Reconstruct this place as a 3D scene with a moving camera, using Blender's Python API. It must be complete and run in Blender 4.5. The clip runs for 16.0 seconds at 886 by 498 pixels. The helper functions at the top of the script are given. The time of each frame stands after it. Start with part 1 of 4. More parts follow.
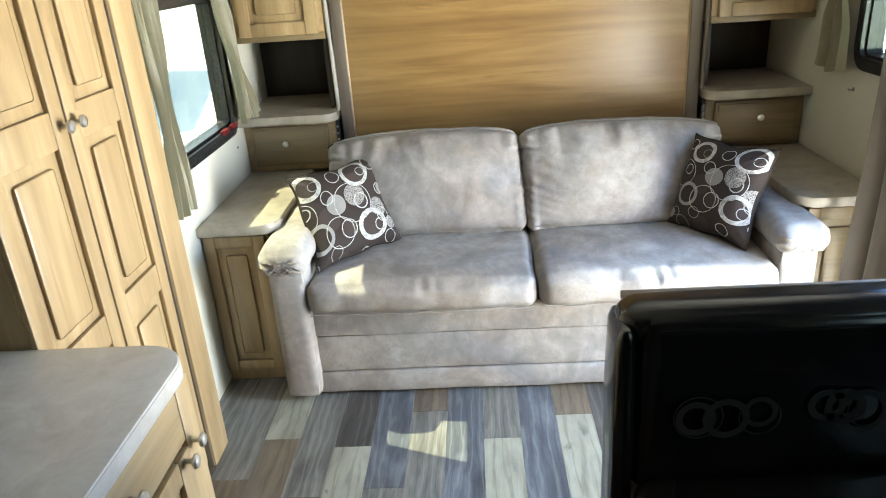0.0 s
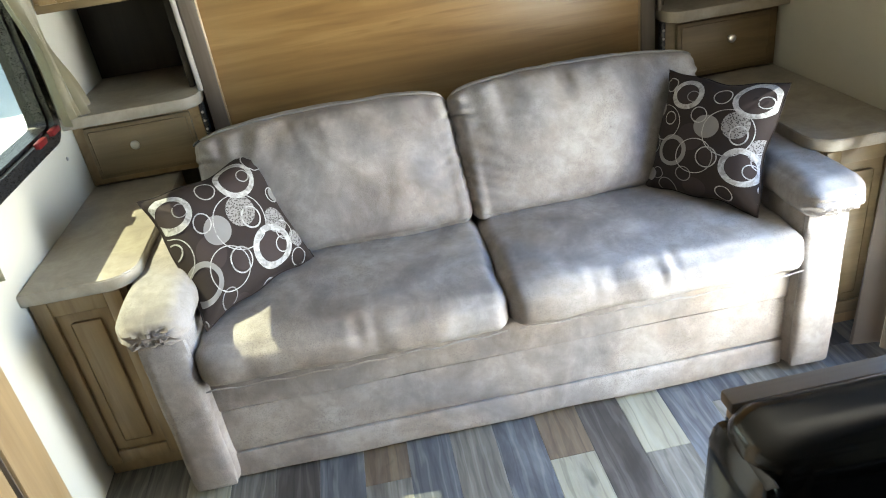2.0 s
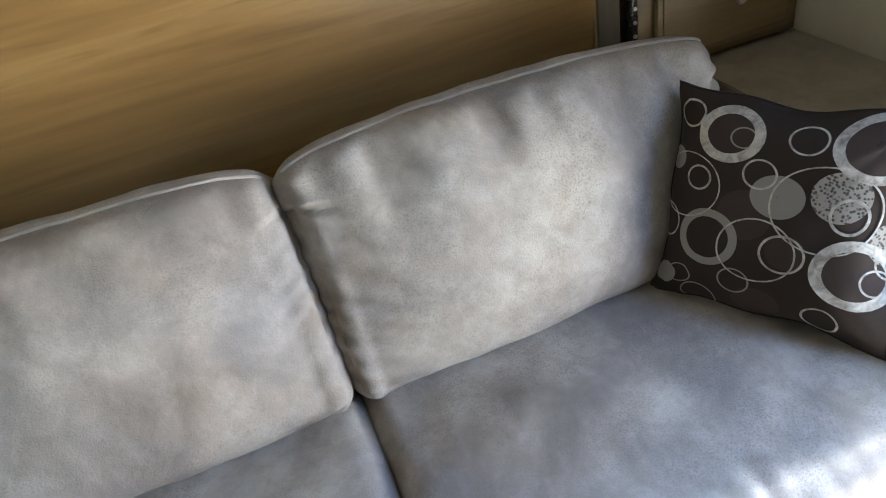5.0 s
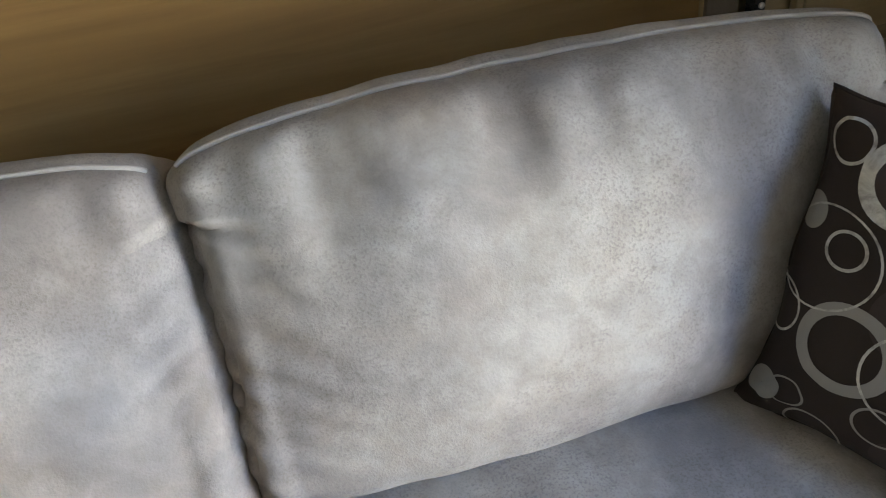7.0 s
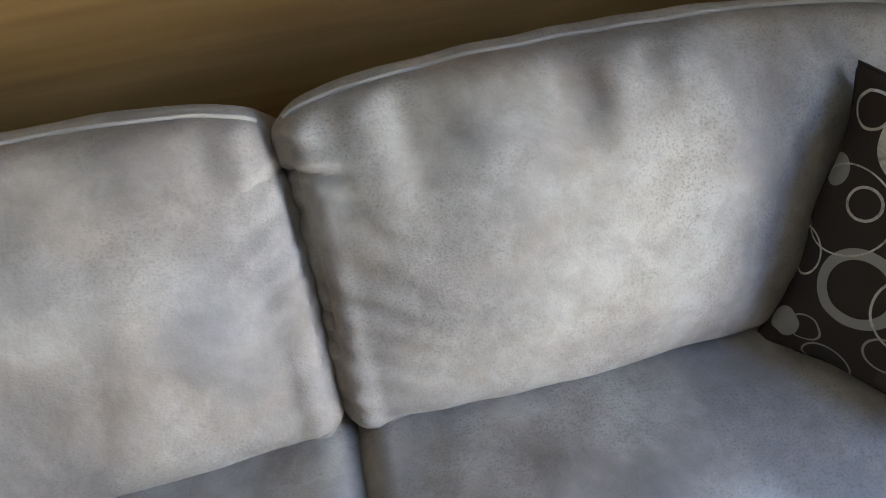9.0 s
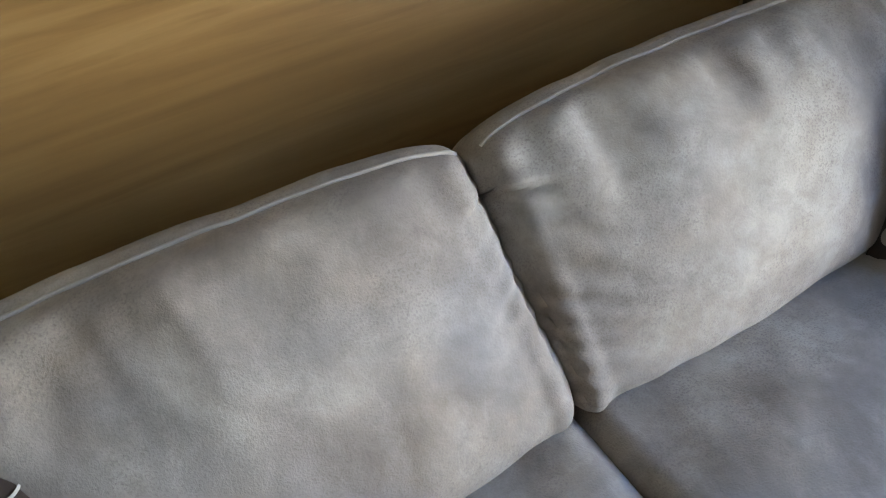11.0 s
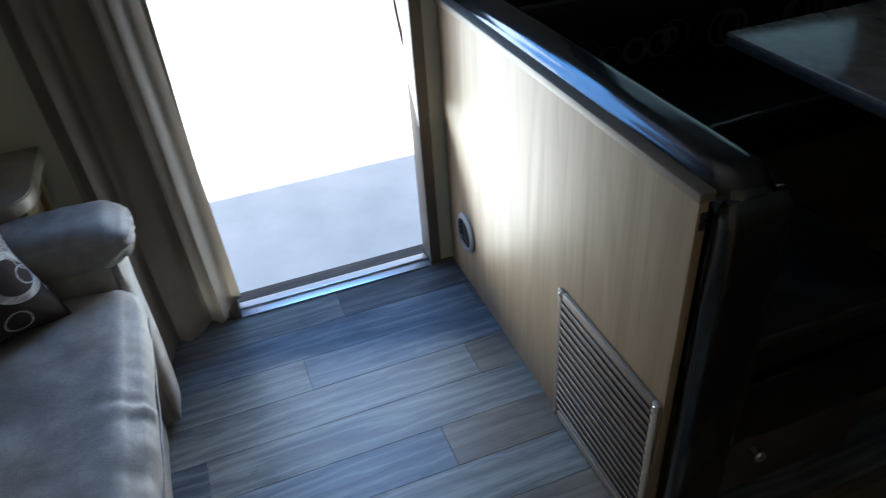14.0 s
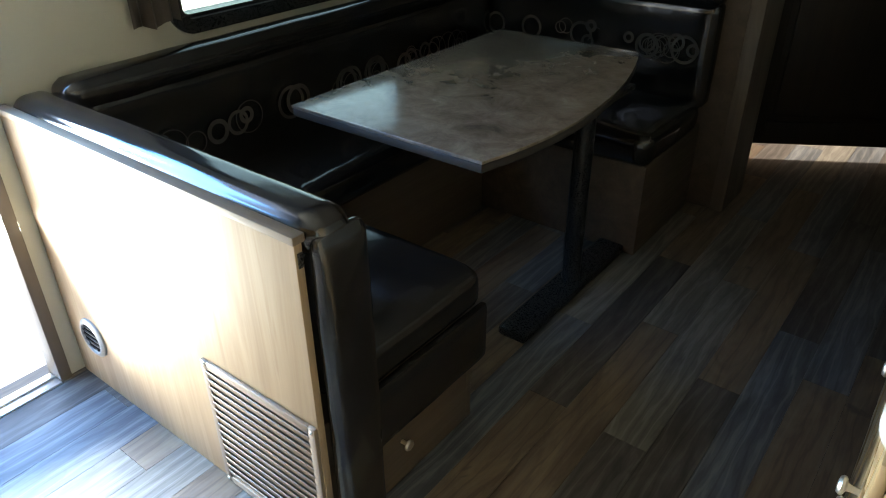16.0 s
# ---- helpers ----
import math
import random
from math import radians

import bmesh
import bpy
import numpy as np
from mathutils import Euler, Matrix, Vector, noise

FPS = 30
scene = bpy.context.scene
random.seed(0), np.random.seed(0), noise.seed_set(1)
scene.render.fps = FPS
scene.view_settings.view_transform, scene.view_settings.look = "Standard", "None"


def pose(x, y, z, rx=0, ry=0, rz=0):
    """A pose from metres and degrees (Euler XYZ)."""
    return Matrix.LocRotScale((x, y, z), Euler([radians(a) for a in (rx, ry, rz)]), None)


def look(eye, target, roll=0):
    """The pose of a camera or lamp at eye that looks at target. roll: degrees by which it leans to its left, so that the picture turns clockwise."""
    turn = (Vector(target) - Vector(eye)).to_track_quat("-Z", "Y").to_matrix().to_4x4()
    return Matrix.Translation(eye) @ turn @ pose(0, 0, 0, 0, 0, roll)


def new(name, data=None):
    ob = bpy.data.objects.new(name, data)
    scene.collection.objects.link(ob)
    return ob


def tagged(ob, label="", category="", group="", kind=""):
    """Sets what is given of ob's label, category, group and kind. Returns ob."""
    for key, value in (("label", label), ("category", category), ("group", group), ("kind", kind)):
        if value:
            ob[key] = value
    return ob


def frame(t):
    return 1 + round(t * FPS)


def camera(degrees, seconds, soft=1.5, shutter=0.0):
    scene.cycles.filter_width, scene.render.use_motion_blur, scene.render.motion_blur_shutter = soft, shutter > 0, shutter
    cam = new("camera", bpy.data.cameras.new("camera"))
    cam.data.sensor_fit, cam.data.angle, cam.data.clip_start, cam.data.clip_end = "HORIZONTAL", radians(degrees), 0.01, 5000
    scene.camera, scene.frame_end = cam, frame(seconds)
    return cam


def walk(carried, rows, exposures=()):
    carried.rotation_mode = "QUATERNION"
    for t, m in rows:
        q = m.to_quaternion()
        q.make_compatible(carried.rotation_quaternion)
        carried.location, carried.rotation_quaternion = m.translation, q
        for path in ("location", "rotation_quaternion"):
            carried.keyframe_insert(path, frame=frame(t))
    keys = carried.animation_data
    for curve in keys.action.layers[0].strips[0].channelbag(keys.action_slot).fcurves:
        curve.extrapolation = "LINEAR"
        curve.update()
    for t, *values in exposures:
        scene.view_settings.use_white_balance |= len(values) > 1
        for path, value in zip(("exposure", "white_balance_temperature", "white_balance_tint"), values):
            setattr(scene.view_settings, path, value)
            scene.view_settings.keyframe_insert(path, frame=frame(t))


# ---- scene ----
cam = camera(63.60, 16.0, 1.0, 0.2)
PATH = [
    (0, look((-0.169, -2.132, 1.469), (-0.254, -0.749, 0.894), -4.06)),
    (0.5, look((-0.172, -1.970, 1.448), (-0.198, -0.581, 0.882), -5.51)),
    (1, look((-0.188, -1.793, 1.446), (-0.164, -0.420, 0.841), -7.81)),
    (1.5, look((-0.213, -1.654, 1.427), (-0.155, -0.302, 0.779), -8.63)),
    (2, look((-0.253, -1.453, 1.424), (-0.150, -0.141, 0.704), -8.83)),
    (2.5, look((-0.284, -1.256, 1.413), (-0.102, 0.028, 0.659), -10.08)),
    (3, look((-0.260, -1.019, 1.404), (-0.004, 0.231, 0.616), -10.61)),
    (3.5, look((-0.214, -0.829, 1.406), (0.081, 0.409, 0.612), -10.46)),
    (4, look((-0.178, -0.673, 1.377), (0.152, 0.539, 0.559), -10.76)),
    (6.5, look((0.201, -0.086, 1.174), (0.353, 1.088, 0.253), -11.60)),
    (7, look((0.187, -0.041, 1.133), (0.303, 1.136, 0.211), -9.68)),
    (7.5, look((0.178, -0.025, 1.118), (0.283, 1.148, 0.188), -8.38)),
    (8, look((0.180, -0.029, 1.125), (0.273, 1.129, 0.176), -8.38)),
    (8.5, look((0.163, -0.066, 1.139), (0.274, 1.069, 0.165), -7.73)),
    (9, look((0.083, -0.131, 1.175), (0.209, 1.022, 0.225), -7.81)),
    (9.5, look((-0.038, -0.212, 1.200), (0.138, 0.977, 0.303), -8.47)),
    (12, look((-0.426, -0.027, 1.307), (0.408, 0.823, 0.395), -10.82)),
    (12.5, look((-0.459, -0.065, 1.347), (0.631, 0.414, 0.435), -7.48)),
    (13, look((-0.493, -0.132, 1.344), (0.702, -0.041, 0.442), -4.38)),
    (13.5, look((-0.527, -0.212, 1.345), (0.664, -0.362, 0.446), -4.89)),
    (14, look((-0.561, -0.239, 1.352), (0.593, -0.619, 0.473), -4.38)),
    (14.5, look((-0.585, -0.215, 1.359), (0.447, -0.874, 0.493), -3.05)),
    (15, look((-0.640, -0.215, 1.386), (0.246, -1.079, 0.538), -2.20)),
    (15.5, look((-0.681, -0.194, 1.405), (0.110, -1.169, 0.585), -0.94)),
    (16, look((-0.712, -0.186, 1.404), (0.077, -1.201, 0.632), -0.49)),
]
EXPO = [(0, 3.52, 8700, 20), (1.5, 3.32, 8800, 21), (2.5, 3.12, 8600, 22), (4, 3.02, 8500, 22), (6.5, 3.05, 8700, 22), (7, 3.02, 8500, 22), (9.5, 2.88, 8300, 22), (12, 3.05, 8300, 22),
        (12.5, 3.15, 7800, 20), (13, 2.4, 7400, 20), (13.5, 1.65, 7300, 20), (14, 1.2, 7300, 18), (14.5, 1.2, 7800, 17), (15, 1.55, 8600, 16), (15.5, 2.4, 8400, 17), (16, 3.65, 8500, 17)]
walk(cam, PATH, EXPO)

# ---- light: sun from the front left through the side window, clear sky ----
SUN_DIR = Vector((0.716, -0.28, -1.0)).normalized()
world = bpy.data.worlds.new("sky")
scene.world = world
world.use_nodes = True
wn = world.node_tree.nodes
sky = wn.new("ShaderNodeTexSky")
sky.sky_type = "NISHITA"
sky.sun_disc = False
sky.sun_elevation = math.asin(-SUN_DIR.z)
sky.sun_rotation = math.atan2(-SUN_DIR.x, -SUN_DIR.y)
sky.air_density, sky.dust_density = 1.0, 1.5
wn["Background"].inputs[1].default_value = 0.15
world.node_tree.links.new(sky.outputs[0], wn["Background"].inputs[0])
sun = bpy.data.lights.new("sun", "SUN")
sun.energy, sun.angle, sun.color = 5.0, radians(0.5), (1.0, 0.95, 0.86)
def opening_light(name, at, wide, high, down, spread, watts, colour, turn=0):
    """Daylight entering an opening in the right wall; down: degrees below level at which it shines in; turn: degrees towards the front wall."""
    l = bpy.data.lights.new(name, "AREA")
    l.shape, l.size, l.size_y, l.energy, l.color, l.spread = "RECTANGLE", wide, high, watts, colour, radians(spread)
    a = radians(down)
    o = new(name, l)
    o.matrix_world = Matrix.Translation(at) @ Matrix.Rotation(radians(-turn), 4, "Z") @ Matrix(((0, -math.sin(a), math.cos(a), 0), (1, 0, 0, 0), (0, math.cos(a), math.sin(a), 0), (0, 0, 0, 1)))
    return o


opening_light("doorway_skylight", (1.33, -0.49, 1.05), 0.70, 0.85, 38, 125, 3.4, (0.06, 0.36, 1.0))
opening_light("doorway_groundlight", (1.33, -0.49, 0.70), 0.72, 1.30, -26, 142, 13.0, (0.66, 0.85, 0.93), 13)
opening_light("dinette_window_daylight", (1.245, -1.84, 1.175), 0.84, 0.45, 10, 170, 0.35, (0.50, 0.74, 1.0))
bath_l = bpy.data.lights.new("bathroom_skylight", "AREA")
bath_l.size, bath_l.energy, bath_l.color = 0.40, 9.0, (0.98, 0.98, 0.95)
new("bathroom_skylight", bath_l).matrix_world = Matrix.Translation((-0.25, -4.22, 1.93))
sun_ob = new("sun", sun)
sun_ob.matrix_world = look((0, 0, 0), SUN_DIR)


# ---- materials ----
class Nodes:
    """Small builder for one node material."""

    def __init__(self, name, rough=0.5, metal=0.0):
        self.m = bpy.data.materials.new(name)
        self.m.use_nodes = True
        self.t = self.m.node_tree
        self.b = self.t.nodes["Principled BSDF"]
        self.b.inputs["Roughness"].default_value = rough
        self.b.inputs["Metallic"].default_value = metal

    def put(self, kind, **sets):
        n = self.t.nodes.new(kind)
        for k, v in sets.items():
            n.inputs[k].default_value = v
        return n

    def link(self, a, b):
        self.t.links.new(a, b)

    def coords(self, scale, kind="Object"):
        c, m = self.put("ShaderNodeTexCoord"), self.put("ShaderNodeMapping")
        m.inputs["Scale"].default_value = scale
        self.link(c.outputs[kind], m.inputs["Vector"])
        return m.outputs[0]

    def noise(self, vec, scale, detail=4, rough=0.55, dist=0.0):
        n = self.put("ShaderNodeTexNoise", Scale=scale, Detail=detail, Roughness=rough, Distortion=dist)
        self.link(vec, n.inputs["Vector"])
        return n.outputs["Fac"]

    def ramp(self, fac, stops):
        r = self.put("ShaderNodeValToRGB")
        e = r.color_ramp.elements
        while len(e) < len(stops):
            e.new(0.5)
        for i, (p, c) in enumerate(stops):
            e[i].position, e[i].color = p, (*c, 1)
        self.link(fac, r.inputs[0])
        return r.outputs[0]

    def mix(self, fac, a, b, mode="MIX"):
        n = self.put("ShaderNodeMix")
        n.data_type, n.blend_type = "RGBA", mode
        if isinstance(fac, float):
            n.inputs[0].default_value = fac
        else:
            self.link(fac, n.inputs[0])
        for s, v in ((n.inputs[6], a), (n.inputs[7], b)):
            if isinstance(v, tuple):
                s.default_value = (*v, 1)
            else:
                self.link(v, s)
        return n.outputs[2]

    def scaled(self, value, lo, hi):
        n = self.put("ShaderNodeMapRange")
        n.inputs[3].default_value, n.inputs[4].default_value = lo, hi
        self.link(value, n.inputs[0])
        return n.outputs[0]

    def colour(self, c):
        if isinstance(c, tuple):
            self.b.inputs["Base Color"].default_value = (*c, 1)
        else:
            self.link(c, self.b.inputs["Base Color"])
        return self

    def rough(self, v):
        self.link(v, self.b.inputs["Roughness"])
        return self

    def bump(self, h, strength=0.3, dist=0.002):
        n = self.put("ShaderNodeBump", Strength=strength, Distance=dist)
        self.link(h, n.inputs["Height"])
        self.link(n.outputs[0], self.b.inputs["Normal"])
        return self


def wood_mat(name, dark, mid, light, axis, rough=0.4, fine=1.0):
    """Stained wood with grain along one axis (0 x, 1 y, 2 z)."""
    n = Nodes(name, rough)
    s = [14.0, 14.0, 14.0]
    s[axis] = 1.1
    v = n.coords(tuple(s))
    a = n.noise(v, 1.0 * fine, 6, 0.6, 0.9)
    s2 = [90.0, 90.0, 90.0]
    s2[axis] = 3.0
    b = n.noise(n.coords(tuple(s2)), 1.0 * fine, 3, 0.5)
    c = n.ramp(a, [(0.28, dark), (0.5, mid), (0.72, light)])
    c = n.mix(n.scaled(b, 0.0, 0.35), c, dark, "MULTIPLY")
    big = n.noise(n.coords((1, 1, 1)), 3.0, 2)
    c = n.mix(n.scaled(big, 0.0, 0.3), c, light)
    s3 = [26.0, 26.0, 26.0]
    s3[axis] = 2.2
    fl = n.noise(n.coords(tuple(s3)), 1.0, 3, 0.6, 0.4)
    c = n.mix(n.ramp(fl, [(0.60, (0, 0, 0)), (0.70, (0.5, 0.5, 0.5))]), c, dark)
    n.colour(c)
    n.rough(n.scaled(b, rough - 0.06, rough + 0.1))
    n.bump(b, 0.12, 0.001)
    return n.m


def plain_mat(name, col, rough=0.5, metal=0.0, var=0.12, scale=9.0, bump=0.0):
    n = Nodes(name, rough, metal)
    f = n.noise(n.coords((1, 1, 1)), scale, 5)
    n.colour(n.mix(n.scaled(f, 0.0, 1.0), tuple(c * (1 - var) for c in col), tuple(min(1, c * (1 + var)) for c in col)))
    g = n.noise(n.coords((1, 1, 1)), scale * 22, 3)
    n.rough(n.scaled(g, max(0.02, rough - 0.07), min(1, rough + 0.07)))
    if bump:
        n.bump(g, bump, 0.001)
    return n.m


def suede_mat():
    """Brushed suede: broad cloudy nap, finger strokes, small blotches and patches of fine pitted grain."""
    n = Nodes("suede", 0.82)
    v = n.coords((1, 1, 1), "Object")
    a = n.noise(v, 5.5, 6, 0.6, 0.35)
    strokes = n.noise(n.coords((22, 9, 10)), 1.0, 4, 0.6, 0.5)
    hue = n.noise(v, 3.1, 3, 0.5, 0.5)
    b = n.noise(v, 30.0, 6, 0.66, 0.5)
    pits = n.noise(v, 340.0, 2, 0.6)
    worn = n.noise(v, 7.0, 3, 0.55, 0.6)
    cool = n.ramp(a, [(0.30, (0.150, 0.140, 0.142)), (0.48, (0.236, 0.224, 0.222)), (0.68, (0.355, 0.340, 0.334))])
    warm = n.ramp(a, [(0.30, (0.162, 0.132, 0.112)), (0.48, (0.262, 0.222, 0.194)), (0.68, (0.372, 0.330, 0.296))])
    c = n.mix(n.ramp(hue, [(0.40, (0, 0, 0)), (0.60, (1, 1, 1))]), cool, warm)
    c = n.mix(n.ramp(strokes, [(0.50, (0, 0, 0)), (0.74, (0.4, 0.4, 0.4))]), c, (0.36, 0.335, 0.315))
    c = n.mix(n.ramp(b, [(0.42, (0, 0, 0)), (0.66, (0.4, 0.4, 0.4))]), c, (0.172, 0.152, 0.142))
    spots = n.mix(1.0, n.ramp(pits, [(0.48, (0, 0, 0)), (0.70, (0.5, 0.5, 0.5))]), n.ramp(worn, [(0.42, (0.25, 0.25, 0.25)), (0.62, (1, 1, 1))]), "MULTIPLY")
    c = n.mix(spots, c, (0.105, 0.092, 0.086))
    n.colour(c)
    n.b.inputs["Sheen Weight"].default_value = 0.04
    n.b.inputs["Sheen Roughness"].default_value = 0.45
    n.b.inputs["Specular IOR Level"].default_value = 0.22
    n.bump(n.mix(0.5, pits, b), 0.6, 0.0020)
    return n.m


def vinyl_mat():
    n = Nodes("black_vinyl", 0.3)
    f = n.noise(n.coords((1, 1, 1)), 260.0, 3, 0.6)
    w = n.noise(n.coords((1, 1, 1)), 9.0, 4, 0.55, 0.4)
    n.colour(n.mix(n.scaled(w, 0.0, 1.0), (0.007, 0.007, 0.0075), (0.014, 0.013, 0.013)))
    n.b.inputs["Specular IOR Level"].default_value = 0.75
    n.rough(n.scaled(w, 0.11, 0.19))
    n.bump(n.mix(0.9, w, f), 0.10, 0.0005)
    return n.m


def counter_mat(name, cols, rough):
    n = Nodes(name, rough)
    v = n.coords((1, 1, 1))
    a = n.noise(v, 11.0, 8, 0.72, 0.5)
    b = n.noise(v, 70.0, 4, 0.7)
    c = n.ramp(a, [(0.3, cols[0]), (0.48, cols[1]), (0.62, cols[2]), (0.75, cols[3])])
    c = n.mix(n.scaled(b, 0.0, 0.55), c, cols[1])
    n.colour(c)
    n.rough(n.scaled(b, rough - 0.05, rough + 0.08))
    n.bump(b, 0.05, 0.0006)
    return n.m


def plank_mat(name, pale, mid, dark, streak):
    """Weathered vinyl plank in one stain: arched cathedral grain, fine pores and knots; streak: share of bleached lines."""
    n = Nodes(name, 0.42)
    info = n.put("ShaderNodeObjectInfo")
    c, m, mul = n.put("ShaderNodeTexCoord"), n.put("ShaderNodeVectorMath"), n.put("ShaderNodeMath")
    m.operation, mul.operation = "ADD", "MULTIPLY"
    mul.inputs[1].default_value = 37.0
    off = n.put("ShaderNodeCombineXYZ")
    n.link(c.outputs["Object"], m.inputs[0])
    n.link(info.outputs["Random"], mul.inputs[0])
    for k in (0, 1):
        n.link(mul.outputs[0], off.inputs[k])
    n.link(off.outputs[0], m.inputs[1])

    def stretched(sx, sy):
        g = n.put("ShaderNodeMapping")
        g.inputs["Scale"].default_value = (sx, sy, sx)
        n.link(m.outputs[0], g.inputs["Vector"])
        return g.outputs[0]
    broad = n.noise(stretched(9, 2.2), 1.0, 5, 0.6, 1.2)
    fine = n.noise(stretched(120, 6), 1.0, 4, 0.6)
    arch = n.put("ShaderNodeTexWave", Scale=1.0, Distortion=14.0, Detail=4.0)
    arch.bands_direction = "X"
    arch.inputs["Detail Scale"].default_value = 1.1
    arch.inputs["Detail Roughness"].default_value = 0.62
    n.link(stretched(8, 0.9), arch.inputs["Vector"])
    knots = n.noise(stretched(10, 6), 1.0, 3, 0.5, 0.8)
    col = n.ramp(broad, [(0.30, dark), (0.50, mid), (0.68, pale)])
    col = n.mix(n.ramp(arch.outputs["Fac"], [(0.0, (0.36, 0.36, 0.36)), (0.18, (0.0, 0.0, 0.0))]), col, tuple(v * 0.45 for v in dark))
    col = n.mix(n.ramp(arch.outputs["Fac"], [(0.78, (0.0, 0.0, 0.0)), (1.0, (streak * 0.7,) * 3)]), col, (0.30, 0.30, 0.275))
    col = n.mix(n.ramp(fine, [(0.50, (0, 0, 0)), (0.75, (0.25, 0.25, 0.25))]), col, tuple(v * 0.6 for v in dark))
    col = n.mix(n.ramp(knots, [(0.68, (0, 0, 0)), (0.76, (0.75, 0.75, 0.75))]), col, (0.04, 0.035, 0.03))
    n.colour(col)
    n.rough(n.scaled(fine, 0.34, 0.5))
    n.bump(fine, 0.2, 0.001)
    return n.m


def glass_mat():
    """Tinted pane: lets light straight through, with a faint mirror gloss."""
    n = Nodes("window_glass", 0.02)
    clear, gloss, both = n.put("ShaderNodeBsdfTransparent"), n.put("ShaderNodeBsdfGlossy"), n.put("ShaderNodeMixShader")
    clear.inputs[0].default_value = (0.44, 0.51, 0.485, 1)
    gloss.inputs["Roughness"].default_value = 0.03
    both.inputs[0].default_value = 0.05
    n.link(clear.outputs[0], both.inputs[1])
    n.link(gloss.outputs[0], both.inputs[2])
    n.link(both.outputs[0], n.t.nodes["Material Output"].inputs["Surface"])
    n.t.nodes.remove(n.b)
    return n.m


def fabric_mat(name, col, rough=0.75, sheen=0.3, weave=500.0):
    n = Nodes(name, rough)
    v = n.coords((1, 1, 1))
    a = n.noise(v, 11.0, 4, 0.5, 0.3)
    b = n.noise(v, weave, 2, 0.5)
    n.colour(n.mix(a, tuple(c * 0.82 for c in col), tuple(min(1, c * 1.15) for c in col)))
    n.b.inputs["Sheen Weight"].default_value = sheen
    n.bump(b, 0.2, 0.001)
    return n.m


def speckle_mat():
    """Fine lattice of dots on the dark cover."""
    n = Nodes("speckled_print", 0.8)
    b = n.put("ShaderNodeTexVoronoi", Scale=210.0)
    n.link(n.coords((1, 1, 1)), b.inputs["Vector"])
    n.colour(n.ramp(b.outputs["Distance"], [(0.30, (0.05, 0.045, 0.042)), (0.52, (0.24, 0.23, 0.22))]))
    return n.m


def brushed_thread():
    """Silver embroidery whose stitches let the dark cover show through."""
    n = Nodes("silver_thread", 0.6)
    v = n.coords((1, 1, 1))
    a = n.noise(v, 55.0, 5, 0.65, 0.8)
    c = n.ramp(a, [(0.34, (0.17, 0.165, 0.158)), (0.52, (0.36, 0.355, 0.34)), (0.70, (0.50, 0.495, 0.475))])
    n.colour(c)
    n.bump(n.noise(v, 700.0, 2, 0.5), 0.3, 0.001)
    return n.m


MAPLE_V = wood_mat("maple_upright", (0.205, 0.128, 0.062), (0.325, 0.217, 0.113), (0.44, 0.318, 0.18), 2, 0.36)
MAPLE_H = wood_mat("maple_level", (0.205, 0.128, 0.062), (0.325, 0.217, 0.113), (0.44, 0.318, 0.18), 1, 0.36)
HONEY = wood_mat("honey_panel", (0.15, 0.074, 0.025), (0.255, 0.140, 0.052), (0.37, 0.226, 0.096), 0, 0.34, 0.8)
# shaded copy of the maple: shade on the bedside fronts put into its colour
MAPLE_SHADE = wood_mat("maple_cross_shaded", (0.14, 0.095, 0.05), (0.205, 0.145, 0.078), (0.28, 0.205, 0.118), 0, 0.38)
PANEL_V = wood_mat("end_panel_veneer", (0.22, 0.135, 0.075), (0.32, 0.215, 0.128), (0.40, 0.29, 0.185), 2, 0.50)
# wood with the dim rear's shade put into its colour
DARKWOOD = wood_mat("shade_darkened_wood", (0.05, 0.035, 0.025), (0.085, 0.06, 0.042), (0.12, 0.09, 0.062), 1, 0.45)
# near-black wood of the niche boards and the bathroom door
UMBER = wood_mat("near_black_wood", (0.016, 0.011, 0.008), (0.028, 0.019, 0.014), (0.04, 0.028, 0.02), 2, 0.5)
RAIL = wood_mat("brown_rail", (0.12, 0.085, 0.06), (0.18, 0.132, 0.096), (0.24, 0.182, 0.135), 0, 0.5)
GREYTRIM = wood_mat("grey_brown_trim", (0.07, 0.052, 0.038), (0.11, 0.085, 0.064), (0.15, 0.12, 0.093), 2, 0.68)
SUEDE = suede_mat()
VINYL = vinyl_mat()
PIPING = fabric_mat("pale_piping", (0.30, 0.28, 0.26), 0.7, 0.2)
COUNTER = counter_mat("stone_laminate", ((0.20, 0.175, 0.14), (0.29, 0.255, 0.205), (0.36, 0.325, 0.265), (0.26, 0.225, 0.18)), 0.38)
TABLETOP = counter_mat("dark_stone_laminate", ((0.05, 0.04, 0.034), (0.15, 0.128, 0.106), (0.225, 0.196, 0.165), (0.36, 0.33, 0.295)), 0.13)
TABLETOP.node_tree.nodes["Principled BSDF"].inputs["Specular IOR Level"].default_value = 0.8
KTOP = counter_mat("pale_stone_laminate", ((0.35, 0.32, 0.28), (0.46, 0.43, 0.39), (0.55, 0.52, 0.48), (0.62, 0.6, 0.56)), 0.3)
